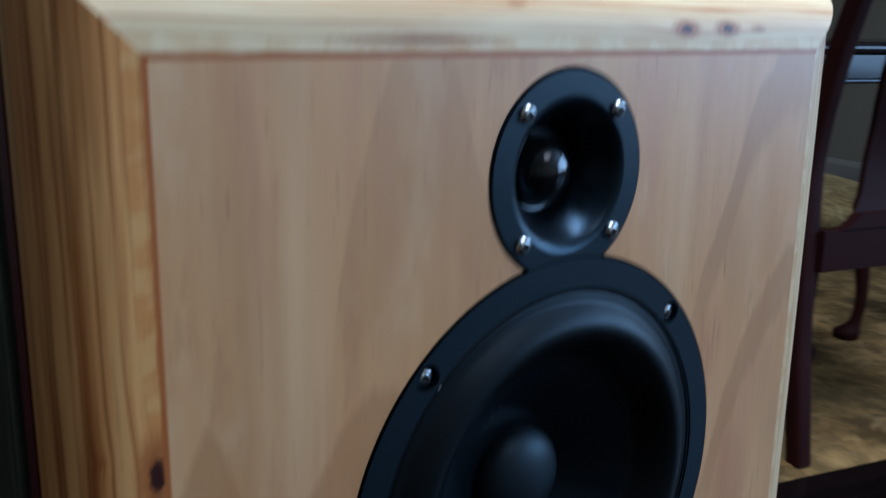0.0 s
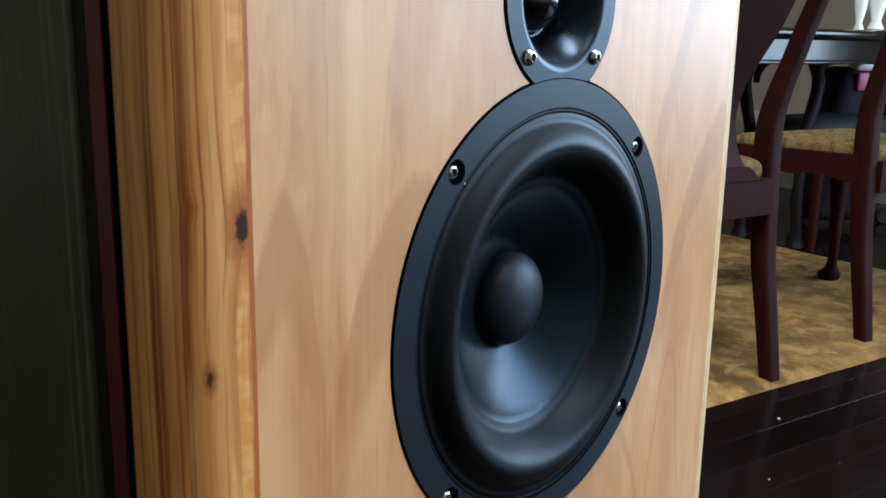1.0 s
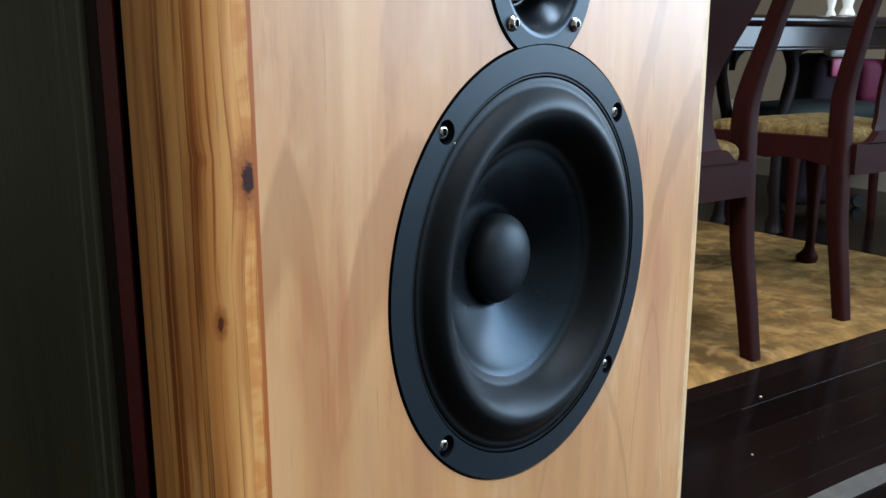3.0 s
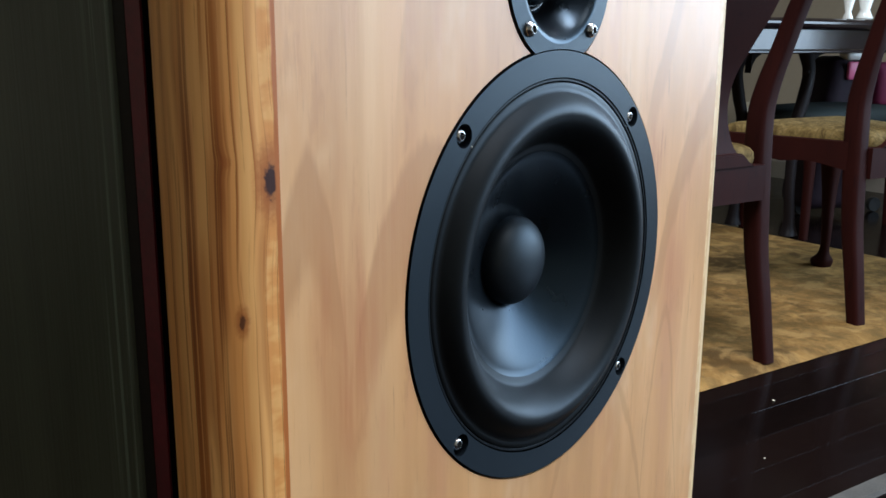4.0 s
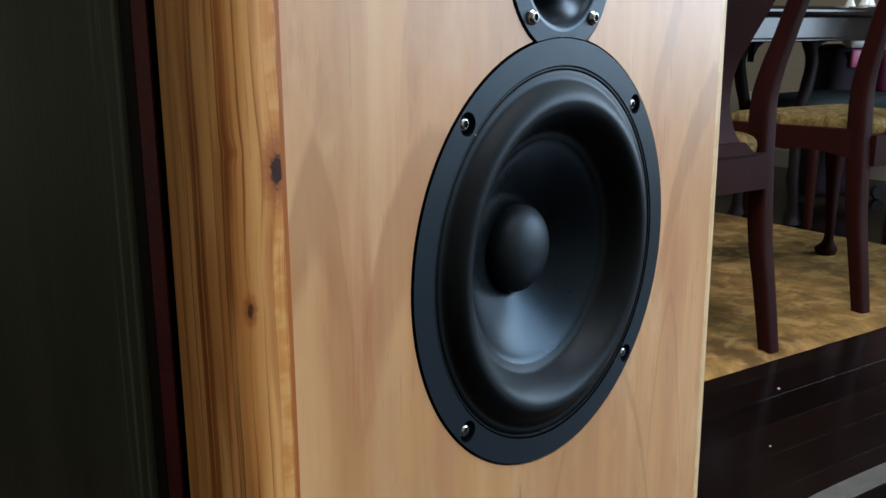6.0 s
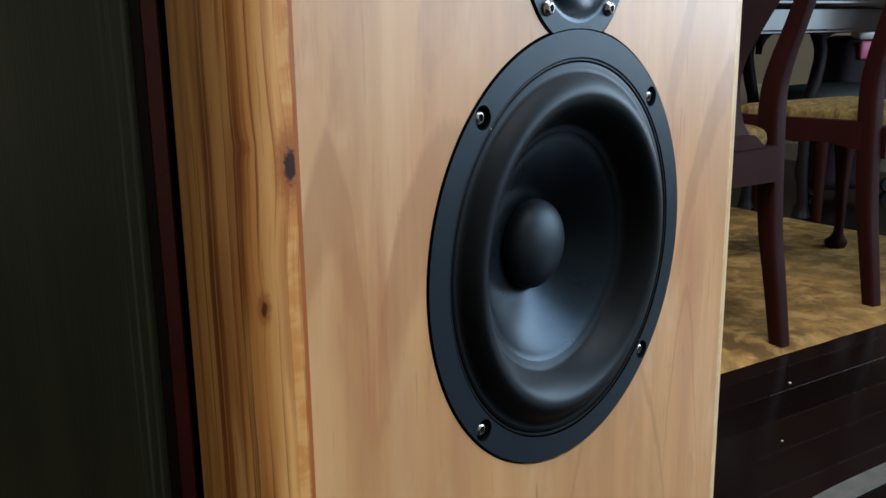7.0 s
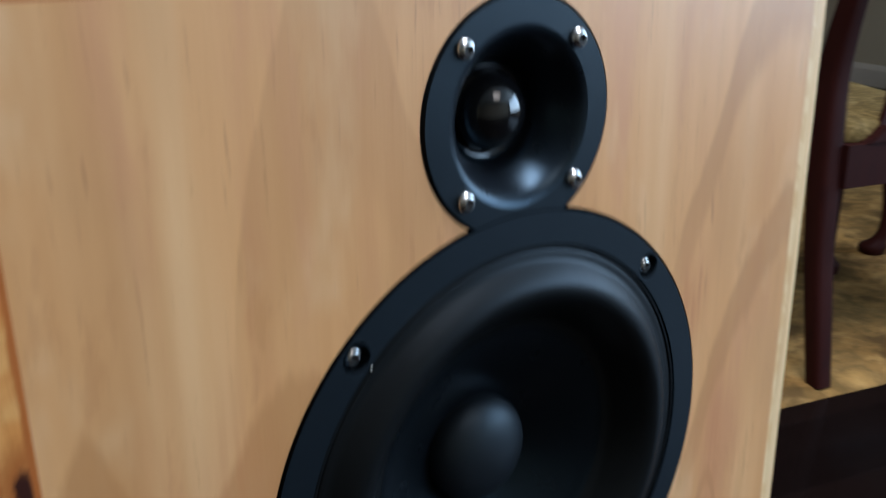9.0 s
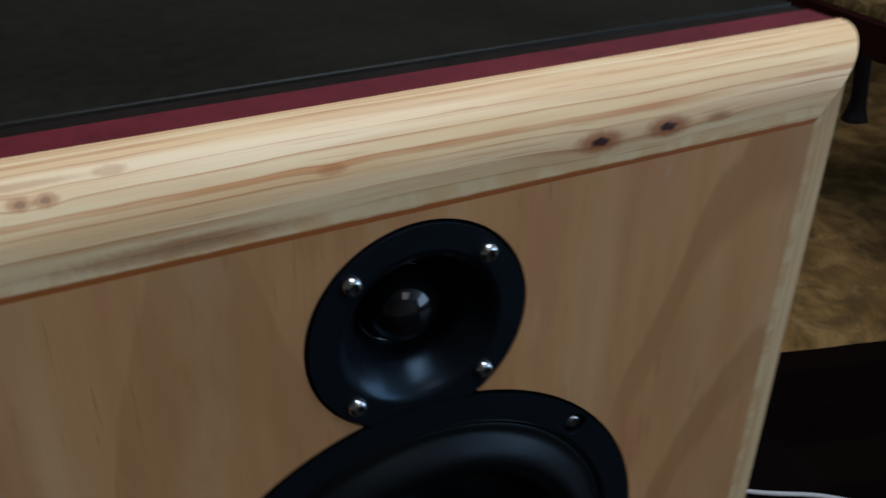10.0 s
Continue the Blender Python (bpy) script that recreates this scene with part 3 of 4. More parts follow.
def moulding(axis, sign):
    """One mitred piece of the rounded pine frame."""
    flat = 0.0004 if axis == "z" and sign > 0 else 0.0075
    lead = 0.0015 if flat < 0.001 else 0.0006
    prof = [(0.0, lead - 0.0006), (flat * 0.2, lead - 0.0006), (flat, lead)]
    for i in range(1, 15):
        t = math.pi / 2 * i / 14
        prof.append((flat + (LIP - flat) * math.sin(t), lead + (DEEP - 0.0020 - lead) * (1 - math.cos(t))))
    prof += [(LIP, DEEP), (LIP - 0.004, DEEP + 0.0), (0.0, DEEP)]
    arc = [0.0]
    for p, q in zip(prof, prof[1:]):
        arc.append(arc[-1] + math.dist(p, q))
    bm = bmesh.new()
    uv = bm.loops.layers.uv.new("UVMap")
    steps, rows = 40, []
    for k in range(steps + 1):
        row = []
        for off, y in prof:
            if axis == "z":
                l = BASE - off + (TOP - BASE + 2 * off) * k / steps
                row.append((bm.verts.new((sign * (HALF + off), y, l)), l))
            else:
                l = -HALF - off + (2 * HALF + 2 * off) * k / steps
                row.append((bm.verts.new((l, y, (TOP if sign > 0 else BASE) + sign * off)), l))
        rows.append(row)
    n = len(prof)
    for p, q in zip(rows, rows[1:]):
        for i in range(n):
            j = (i + 1) % n
            f = bm.faces.new((p[i][0], p[j][0], q[j][0], q[i][0]))
            for loop, (k, src) in zip(f.loops, ((i, p), (j, p), (j, q), (i, q))):
                loop[uv].uv = (arc[k], src[k][1])
    for row in (rows[0], rows[-1]):
        bm.faces.new([v for v, _ in row])
    return bm


part("pine_upright", moulding("z", -1), PINE_SIDE, speaker, "rounded varnished pine upright with a dark knot", 40)
part("pine_upright", moulding("z", 1), PINE_FAR, speaker, "rounded pale varnished pine upright", 40)
part("pine_top_rail", moulding("x", 1), PINE_TOP, speaker, "rounded varnished pine top rail with small knots", 40)
part("pine_bottom_rail", moulding("x", -1), PINE_TOP, speaker, "rounded varnished pine bottom rail", 40)


def hoop(side, top, y0, y1, depth, bevel=0.0):
    """A rectangular ring round the cabinet."""
    outer = [(-side, 0.004), (side, 0.004), (side, top), (-side, top)]
    inner = [(-side + depth, 0.004 + depth), (side - depth, 0.004 + depth), (side - depth, top - depth), (-side + depth, top - depth)]
    bm = bmesh.new()
    loops = [[bm.verts.new((x, y, z)) for x, z in o] for o, y in ((outer, y0), (outer, y1), (inner, y1), (inner, y0))]
    for p, q in zip(loops, loops[1:] + loops[:1]):
        for i in range(4):
            j = (i + 1) % 4
            bm.faces.new((p[i], p[j], q[j], q[i]))
    if bevel:
        bmesh.ops.recalc_face_normals(bm, faces=bm.faces)
        bmesh.ops.bevel(bm, geom=[e for e in bm.edges if e.calc_face_angle(0) > 0.6], offset=bevel, segments=2, affect="EDGES")
    return bm


SIDE, CAPTOP = HALF + LIP, TOP + LIP
# gap built almost flush; its depth of shade is the strip's colour
part("shadow_gap", hoop(SIDE - 0.0014, CAPTOP - 0.003, DEEP, 0.0335, 0.05), BLACK_GAP, speaker, "near-flush black strip for the gap's shade behind the pine frame")
part("red_strip", hoop(SIDE - 0.001, CAPTOP - 0.0008, 0.0335, 0.0449, 0.05, 0.0008), RED, speaker, "deep red stained strip round the cabinet")
part("red_cap", box(-SIDE + 0.0012, SIDE - 0.0012, 0.0275, 0.0445, CAPTOP - 0.0026, CAPTOP - 0.0004, 0.0006), RED, speaker)
part("brown_strip", hoop(SIDE - 0.0015, CAPTOP - 0.0012, 0.0449, 0.0537, 0.05, 0.0006), BROWN, speaker)
part("top_panel", box(-SIDE + 0.0006, SIDE - 0.0006, 0.0540, 0.3990, CAPTOP - 0.0120, CAPTOP, 0.0015), TOP_DARK, speaker, "black-brown top panel, satin")
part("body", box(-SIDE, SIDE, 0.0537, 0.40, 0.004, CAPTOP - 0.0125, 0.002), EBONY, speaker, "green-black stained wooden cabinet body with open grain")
part("cavity_liner", box(-SIDE + 0.03, SIDE - 0.03, 0.045, 0.058, 0.05, CAPTOP - 0.03), BLACK_GAP, speaker)
for x in (-0.15, 0.15):
    for y in (0.09, 0.36):
        part("foot", lathe([(0, -0.005), (0.018, -0.005), (0.018, 0.0), (0, 0.0)], 20), RUBBER, speaker, m=pose(x, y, 0.0) @ pose(0, 0, 0.0, 90, 0, 0))


def head_screw(parent, x, y, z, r, tall, spin):
    """A button-head screw with a hexagon socket, facing -y."""
    s = part("screw", lathe([(r, 0.0), (r, -tall * 0.25), (r * 0.93, -tall * 0.55), (r * 0.75, -tall * 0.85), (r * 0.55, -tall), (r * 0.50, -tall), (r * 0.46, -tall * 0.45), (0, -tall * 0.40)], 24),
             CHROME, parent, "bright steel button-head screw", 35, pose(x, y, z, 0, spin, 0))
    hexa = bmesh.new()
    ring = [hexa.verts.new((r * 0.47 * math.cos(math.pi / 3 * i), -tall * 0.62, r * 0.47 * math.sin(math.pi / 3 * i))) for i in range(6)]
    back = [hexa.verts.new((v.co.x, -tall * 0.3, v.co.z)) for v in ring]
    hexa.faces.new(ring)
    for i in range(6):
        hexa.faces.new((ring[i], ring[(i + 1) % 6], back[(i + 1) % 6], back[i]))
    part("hex_socket", hexa, SOCKET, s)


# woofer, its axis along y
PROUD = -0.0007
woofer = new("woofer")
woofer.matrix_world = pose(WX, 0, WZ)
woofer.parent = speaker
woofer["label"] = "black eight-inch woofer with rubber surround"
SCREW = 0.0743


def flange_ring(r0, r1, bolt, hole_r, y0, depth):
    """A flat ring with four screw holes, as quads; the rims and holes have walls going back."""
    bm = bmesh.new()
    half, per = radians(3.6), 34
    cache = {}

    def vert(x, z, y=y0):
        key = (round(x, 6), round(z, 6), round(y, 6))
        if key not in cache:
            cache[key] = bm.verts.new((x, y, z))
        return cache[key]

    def pol(r, t):
        return (r * math.cos(t), r * math.sin(t))

    for q in range(4):
        c = math.pi / 4 + q * math.pi / 2
        ts = [c + half + (math.pi / 2 - 2 * half) * i / per for i in range(per + 1)]
        for t0, t1 in zip(ts, ts[1:]):
            bm.faces.new([vert(*pol(r, t)) for r, t in ((r0, t0), (r1, t0), (r1, t1), (r0, t1))])
        loop = [pol(r1, c - half + 2 * half * i / 6) for i in range(6)] + [pol(r1 + (r0 - r1) * i / 8, c + half) for i in range(8)]
        loop += [pol(r0, c + half - 2 * half * i / 6) for i in range(6)] + [pol(r0 + (r1 - r0) * i / 8, c - half) for i in range(8)]
        hx, hz = pol(bolt, c)
        ring = []
        for x, z in loop:
            d = math.hypot(x - hx, z - hz)
            ring.append((hx + (x - hx) / d * hole_r, hz + (z - hz) / d * hole_r))
        for i in range(len(loop)):
            j = (i + 1) % len(loop)
            bm.faces.new([vert(*loop[i]), vert(*loop[j]), vert(*ring[j]), vert(*ring[i])])
            bm.faces.new([vert(*ring[i]), vert(*ring[j]), vert(*ring[j], y0 + depth), vert(*ring[i], y0 + depth)])
    bmesh.ops.remove_doubles(bm, verts=bm.verts, dist=0.00002)
    return bm


BOLT = SCREW * math.sqrt(2)
flange = flange_ring(0.0982, WR - 0.0002, BOLT, 0.0056, PROUD, 0.0060)
part("flange", flange, FLANGE, woofer, "black enamelled driver flange")
# shaded side of the flange, darkened by its colour
part("flange_edge", lathe([(WR - 0.0002, PROUD), (WR, PROUD + 0.0003), (WR, 0.003), (WR, 0.012)], 128), BLACK_GAP, woofer, smooth=20)
part("back_plate", lathe([(WR - 0.001, 0.0050), (0.070, 0.0050), (0.070, 0.04), (0, 0.04)], 96), BLACK_GAP, woofer)
part("surround_rim", lathe([(0.0978, 0.004), (0.0978, PROUD + 0.0008), (0.0974, PROUD + 0.0005), (0.0966, PROUD + 0.0005), (0.0963, PROUD + 0.0010), (0.0963, 0.004)], 128), RUBBER, woofer, "thin raised rubber rim", 30)
roll = [(0.0960, 0.004), (0.0959, PROUD + 0.0012), (0.0955, PROUD + 0.0008), (0.0935, PROUD + 0.0008)]
for i in range(0, 25):
    p = i / 24
    roll.append((0.0915 - 0.0270 * p, PROUD + 0.0006 + 0.0086 * p ** 1.7 - 0.0086 * math.sin(math.pi * p ** 0.95) ** 1.15))
roll += [(0.0635, 0.0090), (0.0620, 0.0096), (0.0602, 0.0104)]
part("surround", lathe(roll, 128), RUBBER, woofer, "black half-roll rubber surround", 50)
cone = [(0.0606, 0.0101), (0.0602, 0.0104)]
for i in range(1, 13):
    t = i / 12
    cone.append((0.0602 - 0.0368 * t, 0.0104 + 0.0180 * t ** 1.2))
part("cone", lathe(cone, 128), CONE, woofer, "smooth black cone", 50)
cap = [(0.0242, 0.0284), (0.0242, 0.0255)]
for i in range(1, 15):
    t = math.pi / 2 * i / 14
    cap.append((0.0242 * math.cos(t), 0.0255 - 0.0120 * math.sin(t)))
part("dust_cap", lathe(cap, 96), CAP, woofer, "rounded matt black dust cap", 50)
for i, (sx, sz) in enumerate(((-1, 1), (1, 1), (1, -1), (-1, -1))):
    head_screw(woofer, sx * SCREW, 0.0036, sz * SCREW, 0.0037, 0.0032, 17 * i)

speck = bmesh.new()
bmesh.ops.create_icosphere(speck, subdivisions=1, radius=0.0005)
part("glue_speck", speck, WHITE, woofer, "tiny pale glue speck", m=pose(-0.0685, PROUD + 0.0003, 0.0690))

# tweeter
tweeter = new("tweeter")
tweeter.matrix_world = pose(TX, 0, TZ)
tweeter.parent = speaker
tweeter["label"] = "black horn-loaded tweeter with glossy dome"
outline = []
for i in range(121):
    t = -math.pi / 2 + a_t * 0.985 + (2 * math.pi - 2 * a_t * 0.985) * i / 120
    outline.append(((TR - 0.0004) * math.cos(t), (TR - 0.0004) * math.sin(t)))
x_end = outline[0][0]
lower = []
for i in range(1, 24):
    x = outline[-1][0] + (outline[0][0] - outline[-1][0]) * i / 24
    lower.append((x, math.sqrt((WR + 0.0004) ** 2 - (x + TX - WX) ** 2) - dz))
tbm = pierced(outline + lower, [circle(0.0335, 96)], PROUD - 0.0003, 0.006)
part("faceplate", tbm, FLANGE, tweeter, "black enamelled faceplate cut to meet the woofer")
horn = [(0.0336, PROUD - 0.0003), (0.0322, PROUD - 0.0001), (0.0305, 0.0002), (0.0288, 0.0019), (0.0268, 0.0045), (0.0245, 0.0080), (0.0226, 0.0110), (0.0210, 0.0142), (0.0199, 0.0172), (0.0193, 0.0198), (0.0180, 0.0206)]
part("horn", lathe(horn, 96), HORN, tweeter, "smooth black waveguide", 60)
part("dome_surround", lathe([(0.0184, 0.0208), (0.0174, 0.0188), (0.0164, 0.0190), (0.0156, 0.0202), (0.0148, 0.0208)], 64), DOME, tweeter, smooth=60)
dome = [(0.0156, 0.0208)]
for i in range(1, 13):
    t = math.pi / 2 * i / 12
    dome.append((0.0154 * math.cos(t), 0.0200 - 0.0150 * math.sin(t)))
part("dome", lathe(dome, 64), DOME, tweeter, "glossy black dome", 60)
for i, (sx, sz) in enumerate(((-1, 1), (1, 1), (1, -1), (-1, -1))):
    head_screw(tweeter, sx * 0.0266, PROUD, sz * 0.0266, 0.0038, 0.0030, 11 + 23 * i)


# ---- dining set ----
def seat_outline(front, back, deep, n=8):
    """A trapezoid seat with softened corners, front at +y."""
    pts = []
    corners = [(-back, -deep), (back, -deep), (front, deep), (-front, deep)]
    r = 0.035
    for i, (x, y) in enumerate(corners):
        p, q = np.array(corners[i - 1]), np.array(corners[(i + 1) % 4])
        c = np.array((x, y))
        a, b = c + (p - c) / np.linalg.norm(p - c) * r, c + (q - c) / np.linalg.norm(q - c) * r
        for k in range(n + 1):
            t = k / n
            pts.append(tuple((1 - t) ** 2 * a + 2 * t * (1 - t) * c + t * t * b))
    return pts


def rail(x0, y0, x1, y1, z0, z1, thick, scallop):
    """A seat rail between two points with a shaped lower edge."""
    n, d = 16, np.array((y0 - y1, x1 - x0)) / math.hypot(x1 - x0, y1 - y0) * thick / 2
    bm = bmesh.new()
    rows = []
    for i in range(n + 1):
        t = i / n
        x, y = x0 + (x1 - x0) * t, y0 + (y1 - y0) * t
        low = z0 + scallop * (math.sin(math.pi * t) ** 0.7 - 0.35 * math.exp(-((t - 0.5) / 0.1) ** 2))
        rows.append([bm.verts.new((x + s * d[0], y + s * d[1], z)) for s, z in ((-1, low), (1, low), (1, z1), (-1, z1))])
    for p, q in zip(rows, rows[1:]):
        for i in range(4):
            bm.faces.new((p[i], p[(i + 1) % 4], q[(i + 1) % 4], q[i]))
    bm.faces.new(rows[0]), bm.faces.new(rows[-1])
    return bm


def dining_chair(m, label):
    c = thing("dining_chair", m, label, "chair", "chairs round the dining table")
    for s in (-1, 1):
        part("rear_post", loft([(s * 0.160, -0.228, 0.0, 0.018, 0.018), (s * 0.159, -0.206, 0.135, 0.0195, 0.020), (s * 0.157, -0.187, 0.25, 0.0205, 0.022), (s * 0.156, -0.177, 0.38, 0.021, 0.024),
                                (s * 0.156, -0.172, 0.48, 0.021, 0.025), (s * 0.157, -0.173, 0.555, 0.020, 0.024), (s * 0.161, -0.187, 0.62, 0.019, 0.022), (s * 0.166, -0.206, 0.68, 0.018, 0.020),
                                (s * 0.172, -0.235, 0.77, 0.018, 0.018), (s * 0.178, -0.287, 0.90, 0.018, 0.016), (s * 0.168, -0.315, 0.985, 0.020, 0.014)], 16, 5.0), MAHOGANY, c, smooth=35)
        part("front_leg", loft([(s * 0.255, 0.205, 0.455, 0.030, 0.030), (s * 0.257, 0.208, 0.40, 0.031, 0.031), (s * 0.272, 0.222, 0.34, 0.030, 0.030), (s * 0.274, 0.222, 0.24, 0.021, 0.021),
                                (s * 0.268, 0.214, 0.12, 0.0145, 0.0145), (s * 0.274, 0.220, 0.05, 0.015, 0.015), (s * 0.284, 0.234, 0.020, 0.032, 0.032), (s * 0.284, 0.234, 0.0, 0.028, 0.028)], 16, 2.4), MAHOGANY, c, smooth=50)
        part("side_rail", rail(s * 0.160, -0.185, s * 0.255, 0.188, 0.372, 0.452, 0.024, 0.028), MAHOGANY, c, smooth=35)
    part("front_rail", rail(-0.235, 0.208, 0.235, 0.208, 0.372, 0.452, 0.024, 0.028), MAHOGANY, c, smooth=35)
    part("back_rail", rail(-0.137, -0.196, 0.137, -0.196, 0.362, 0.438, 0.026, 0.0), MAHOGANY, c, smooth=35)
    part("splat_shoe", plate([(-0.105, 0.436), (0.105, 0.436), (0.085, 0.446), (0.060, 0.466), (-0.060, 0.466), (-0.085, 0.446)], -0.212, -0.182, 0.003), MAHOGANY, c)
    half = [(0.058, 0.464, -0.190), (0.040, 0.50, -0.184), (0.031, 0.56, -0.180), (0.034, 0.62, -0.190), (0.052, 0.68, -0.212), (0.072, 0.75, -0.242), (0.074, 0.82, -0.272), (0.056, 0.88, -0.296), (0.048, 0.94, -0.312)]
    bm = bmesh.new()
    rows = []
    for w, z, y in spline(half, 4):
        rows.append([bm.verts.new((a * w, y + b * 0.006, z)) for a, b in ((-1, -1), (1, -1), (1, 1), (-1, 1))])
    for p, q in zip(rows, rows[1:]):
        for i in range(4):
            bm.faces.new((p[i], p[(i + 1) % 4], q[(i + 1) % 4], q[i]))
    bm.faces.new(rows[0]), bm.faces.new(rows[-1])
    part("splat", bm, MAHOGANY, c, "vase-shaped back splat", smooth=35)
    crest = [(-0.185, 0.955), (-0.12, 0.975), (-0.06, 0.955), (0, 0.93), (0.06, 0.955), (0.12, 0.975), (0.185, 0.955)]
    top = [(x, z + 0.045) for x, z in spline(crest, 5)][::-1]
    part("crest_rail", plate([tuple(q) for q in spline([(x, 0.935 + 0.01 * math.cos(x * 12)) for x in (-0.185, -0.06, 0.06, 0.185)], 6)] + [tuple(q) for q in top], -0.332, -0.304, 0.004), MAHOGANY, c)
    bm = bmesh.new()
    rows = []
    base = seat_outline(0.242, 0.132, 0.194)
    for k, z in ((0.985, 0.436), (1.0, 0.441), (1.005, 0.452), (0.995, 0.463), (0.965, 0.471), (0.90, 0.477), (0.70, 0.482), (0.4, 0.485)):
        rows.append([bm.verts.new((x * k, y * k, z)) for x, y in base])
    n = len(base)
    for p, q in zip(rows, rows[1:]):
        for i in range(n):
            bm.faces.new((p[i], p[(i + 1) % n], q[(i + 1) % n], q[i]))
    bm.faces.new(rows[0]), bm.faces.new(rows[-1])
    part("seat_cushion", bm, FABRIC, c, "gold floral damask seat", 60)
    return c


chair = dining_chair(room(1.202, 1.116, 0.011), "dark mahogany dining chair with vase splat and gold floral seat")
copy_thing(chair, room(1.9685, 1.161, 0.011, -4))

# dining table
table = thing("dining_table", room(2.0, 2.0, 0.0), "black-cherry lacquered dining table on curved legs", "table")
TU, TV = 1.15, 0.46
prof = [(0.0, 0.742), (0.012, 0.742), (0.020, 0.748), (0.024, 0.757), (0.024, 0.764), (0.018, 0.771), (0.008, 0.775), (-0.05, 0.775)]
bm = bmesh.new()
rows = [[bm.verts.new((sx * (TU + o), sy * (TV + o), z)) for sx, sy in ((-1, -1), (1, -1), (1, 1), (-1, 1))] for o, z in prof]
for p, q in zip(rows, rows[1:]):
    for i in range(4):
        bm.faces.new((p[i], p[(i + 1) % 4], q[(i + 1) % 4], q[i]))
bm.faces.new(rows[0]), bm.faces.new(rows[-1])
part("tabletop", bm, TABLE, table, "glossy black-cherry tabletop with moulded edge")
for sx, sy, name in ((0, -1, "apron"), (0, 1, "apron"), (-1, 0, "apron"), (1, 0, "apron")):
    if sy:
        part("apron", box(-TU + 0.04, TU - 0.04, sy * (TV - 0.05) - 0.011, sy * (TV - 0.05) + 0.011, 0.676, 0.7415, 0.002), TABLE, table)
        part("bead", box(-TU + 0.03, TU - 0.03, sy * (TV - 0.05) - 0.017, sy * (TV - 0.05) + 0.017, 0.664, 0.675, 0.004), TABLE, table)
    else:
        part("apron", box(sx * (TU - 0.05) - 0.011, sx * (TU - 0.05) + 0.011, -TV + 0.065, TV - 0.065, 0.676, 0.7415, 0.002), TABLE, table)
for x, y, s in ((0.58, -0.27, 1), (0.58, -0.02, -1), (-0.58, -0.27, 1), (-0.58, -0.02, -1)):
    part("leg", loft([(x, y, 0.70, 0.036, 0.030), (x + 0.020 * s, y, 0.65, 0.026, 0.024), (x + 0.040 * s, y, 0.59, 0.021, 0.021), (x + 0.020 * s, y, 0.50, 0.022, 0.022), (x - 0.01 * s, y, 0.40, 0.020, 0.020),
                      (x - 0.015 * s, y, 0.20, 0.018, 0.018), (x, y, 0.06, 0.020, 0.020), (x, y, 0.011, 0.034, 0.030)], 14, 2.5), DARK_LEG, table, "curved black leg", smooth=50)
    arc = [(0.02, 0.672), (0.02, 0.585)] + [(0.02 + 0.085 * (1 - math.cos(t)), 0.585 + 0.075 * math.sin(t)) for t in (0.4, 0.8, 1.2, 1.5)] + [(0.11, 0.672)]
    part("bracket", plate(arc, -0.014, 0.014), DARK_LEG, table, "curved bracket under the apron", m=pose(x, y, 0.0))


def turned_pot(m, label, height, r):
    p = thing("vase", m, label, "vase", "pieces on the table")
    prof = [(0, 0), (r * 0.7, 0), (r * 0.8, height * 0.03), (r * 0.45, height * 0.15), (r * 0.9, height * 0.45), (r, height * 0.62), (r * 0.6, height * 0.86), (r * 0.7, height), (r * 0.6, height), (r * 0.5, height * 0.86), (0, height * 0.7)]
    part("body", lathe([(a, -b) for a, b in prof], 40), CERAMIC, p, smooth=50, m=pose(0, 0, 0, -90, 0, 0))


turned_pot(room(2.70, 1.590, 0.775), "white glazed vase on the dining table", 0.22, 0.035)
turned_pot(room(2.62, 1.600, 0.775), "small white glazed vase on the dining table", 0.16, 0.022)

# dark green seat pushed under the table; its bench form is made up
bench = thing("bench", room(2.87, 1.82, 0.0), "deep green padded seat under the table, built as a dark bench", "bench")
pad = [(x * 0.30, y * 0.17) for x, y in ((math.copysign(abs(math.cos(q)) ** 0.55, math.cos(q)), math.copysign(abs(math.sin(q)) ** 0.55, math.sin(q))) for q in (2 * math.pi * (k + 0.5) / 40 for k in range(40)))]
bm = bmesh.new()
rows = [[bm.verts.new((x * k, y * k, z)) for x, y in pad] for k, z in ((0.96, 0.400), (1.0, 0.412), (1.0, 0.436), (0.97, 0.453), (0.88, 0.464), (0.6, 0.470))]
for p, q in zip(rows, rows[1:]):
    for i in range(len(pad)):
        bm.faces.new((p[i], p[(i + 1) % len(pad)], q[(i + 1) % len(pad)], q[i]))
bm.faces.new(rows[0]), bm.faces.new(rows[-1])
part("seat_cushion", bm, GREEN_PAD, bench, "deep green padded seat", 60)
part("seat_frame", box(-0.285, 0.285, -0.155, 0.155, 0.355, 0.3995, 0.006), MAHOGANY, bench)
for sx in (-1, 1):
    for sy in (-1, 1):
        part("leg", loft([(sx * 0.255, sy * 0.130, 0.356, 0.022, 0.022), (sx * 0.258, sy * 0.132, 0.2, 0.017, 0.017), (sx * 0.262, sy * 0.135, 0.0, 0.014, 0.014)], 12, 3.0), MAHOGANY, bench, smooth=40)

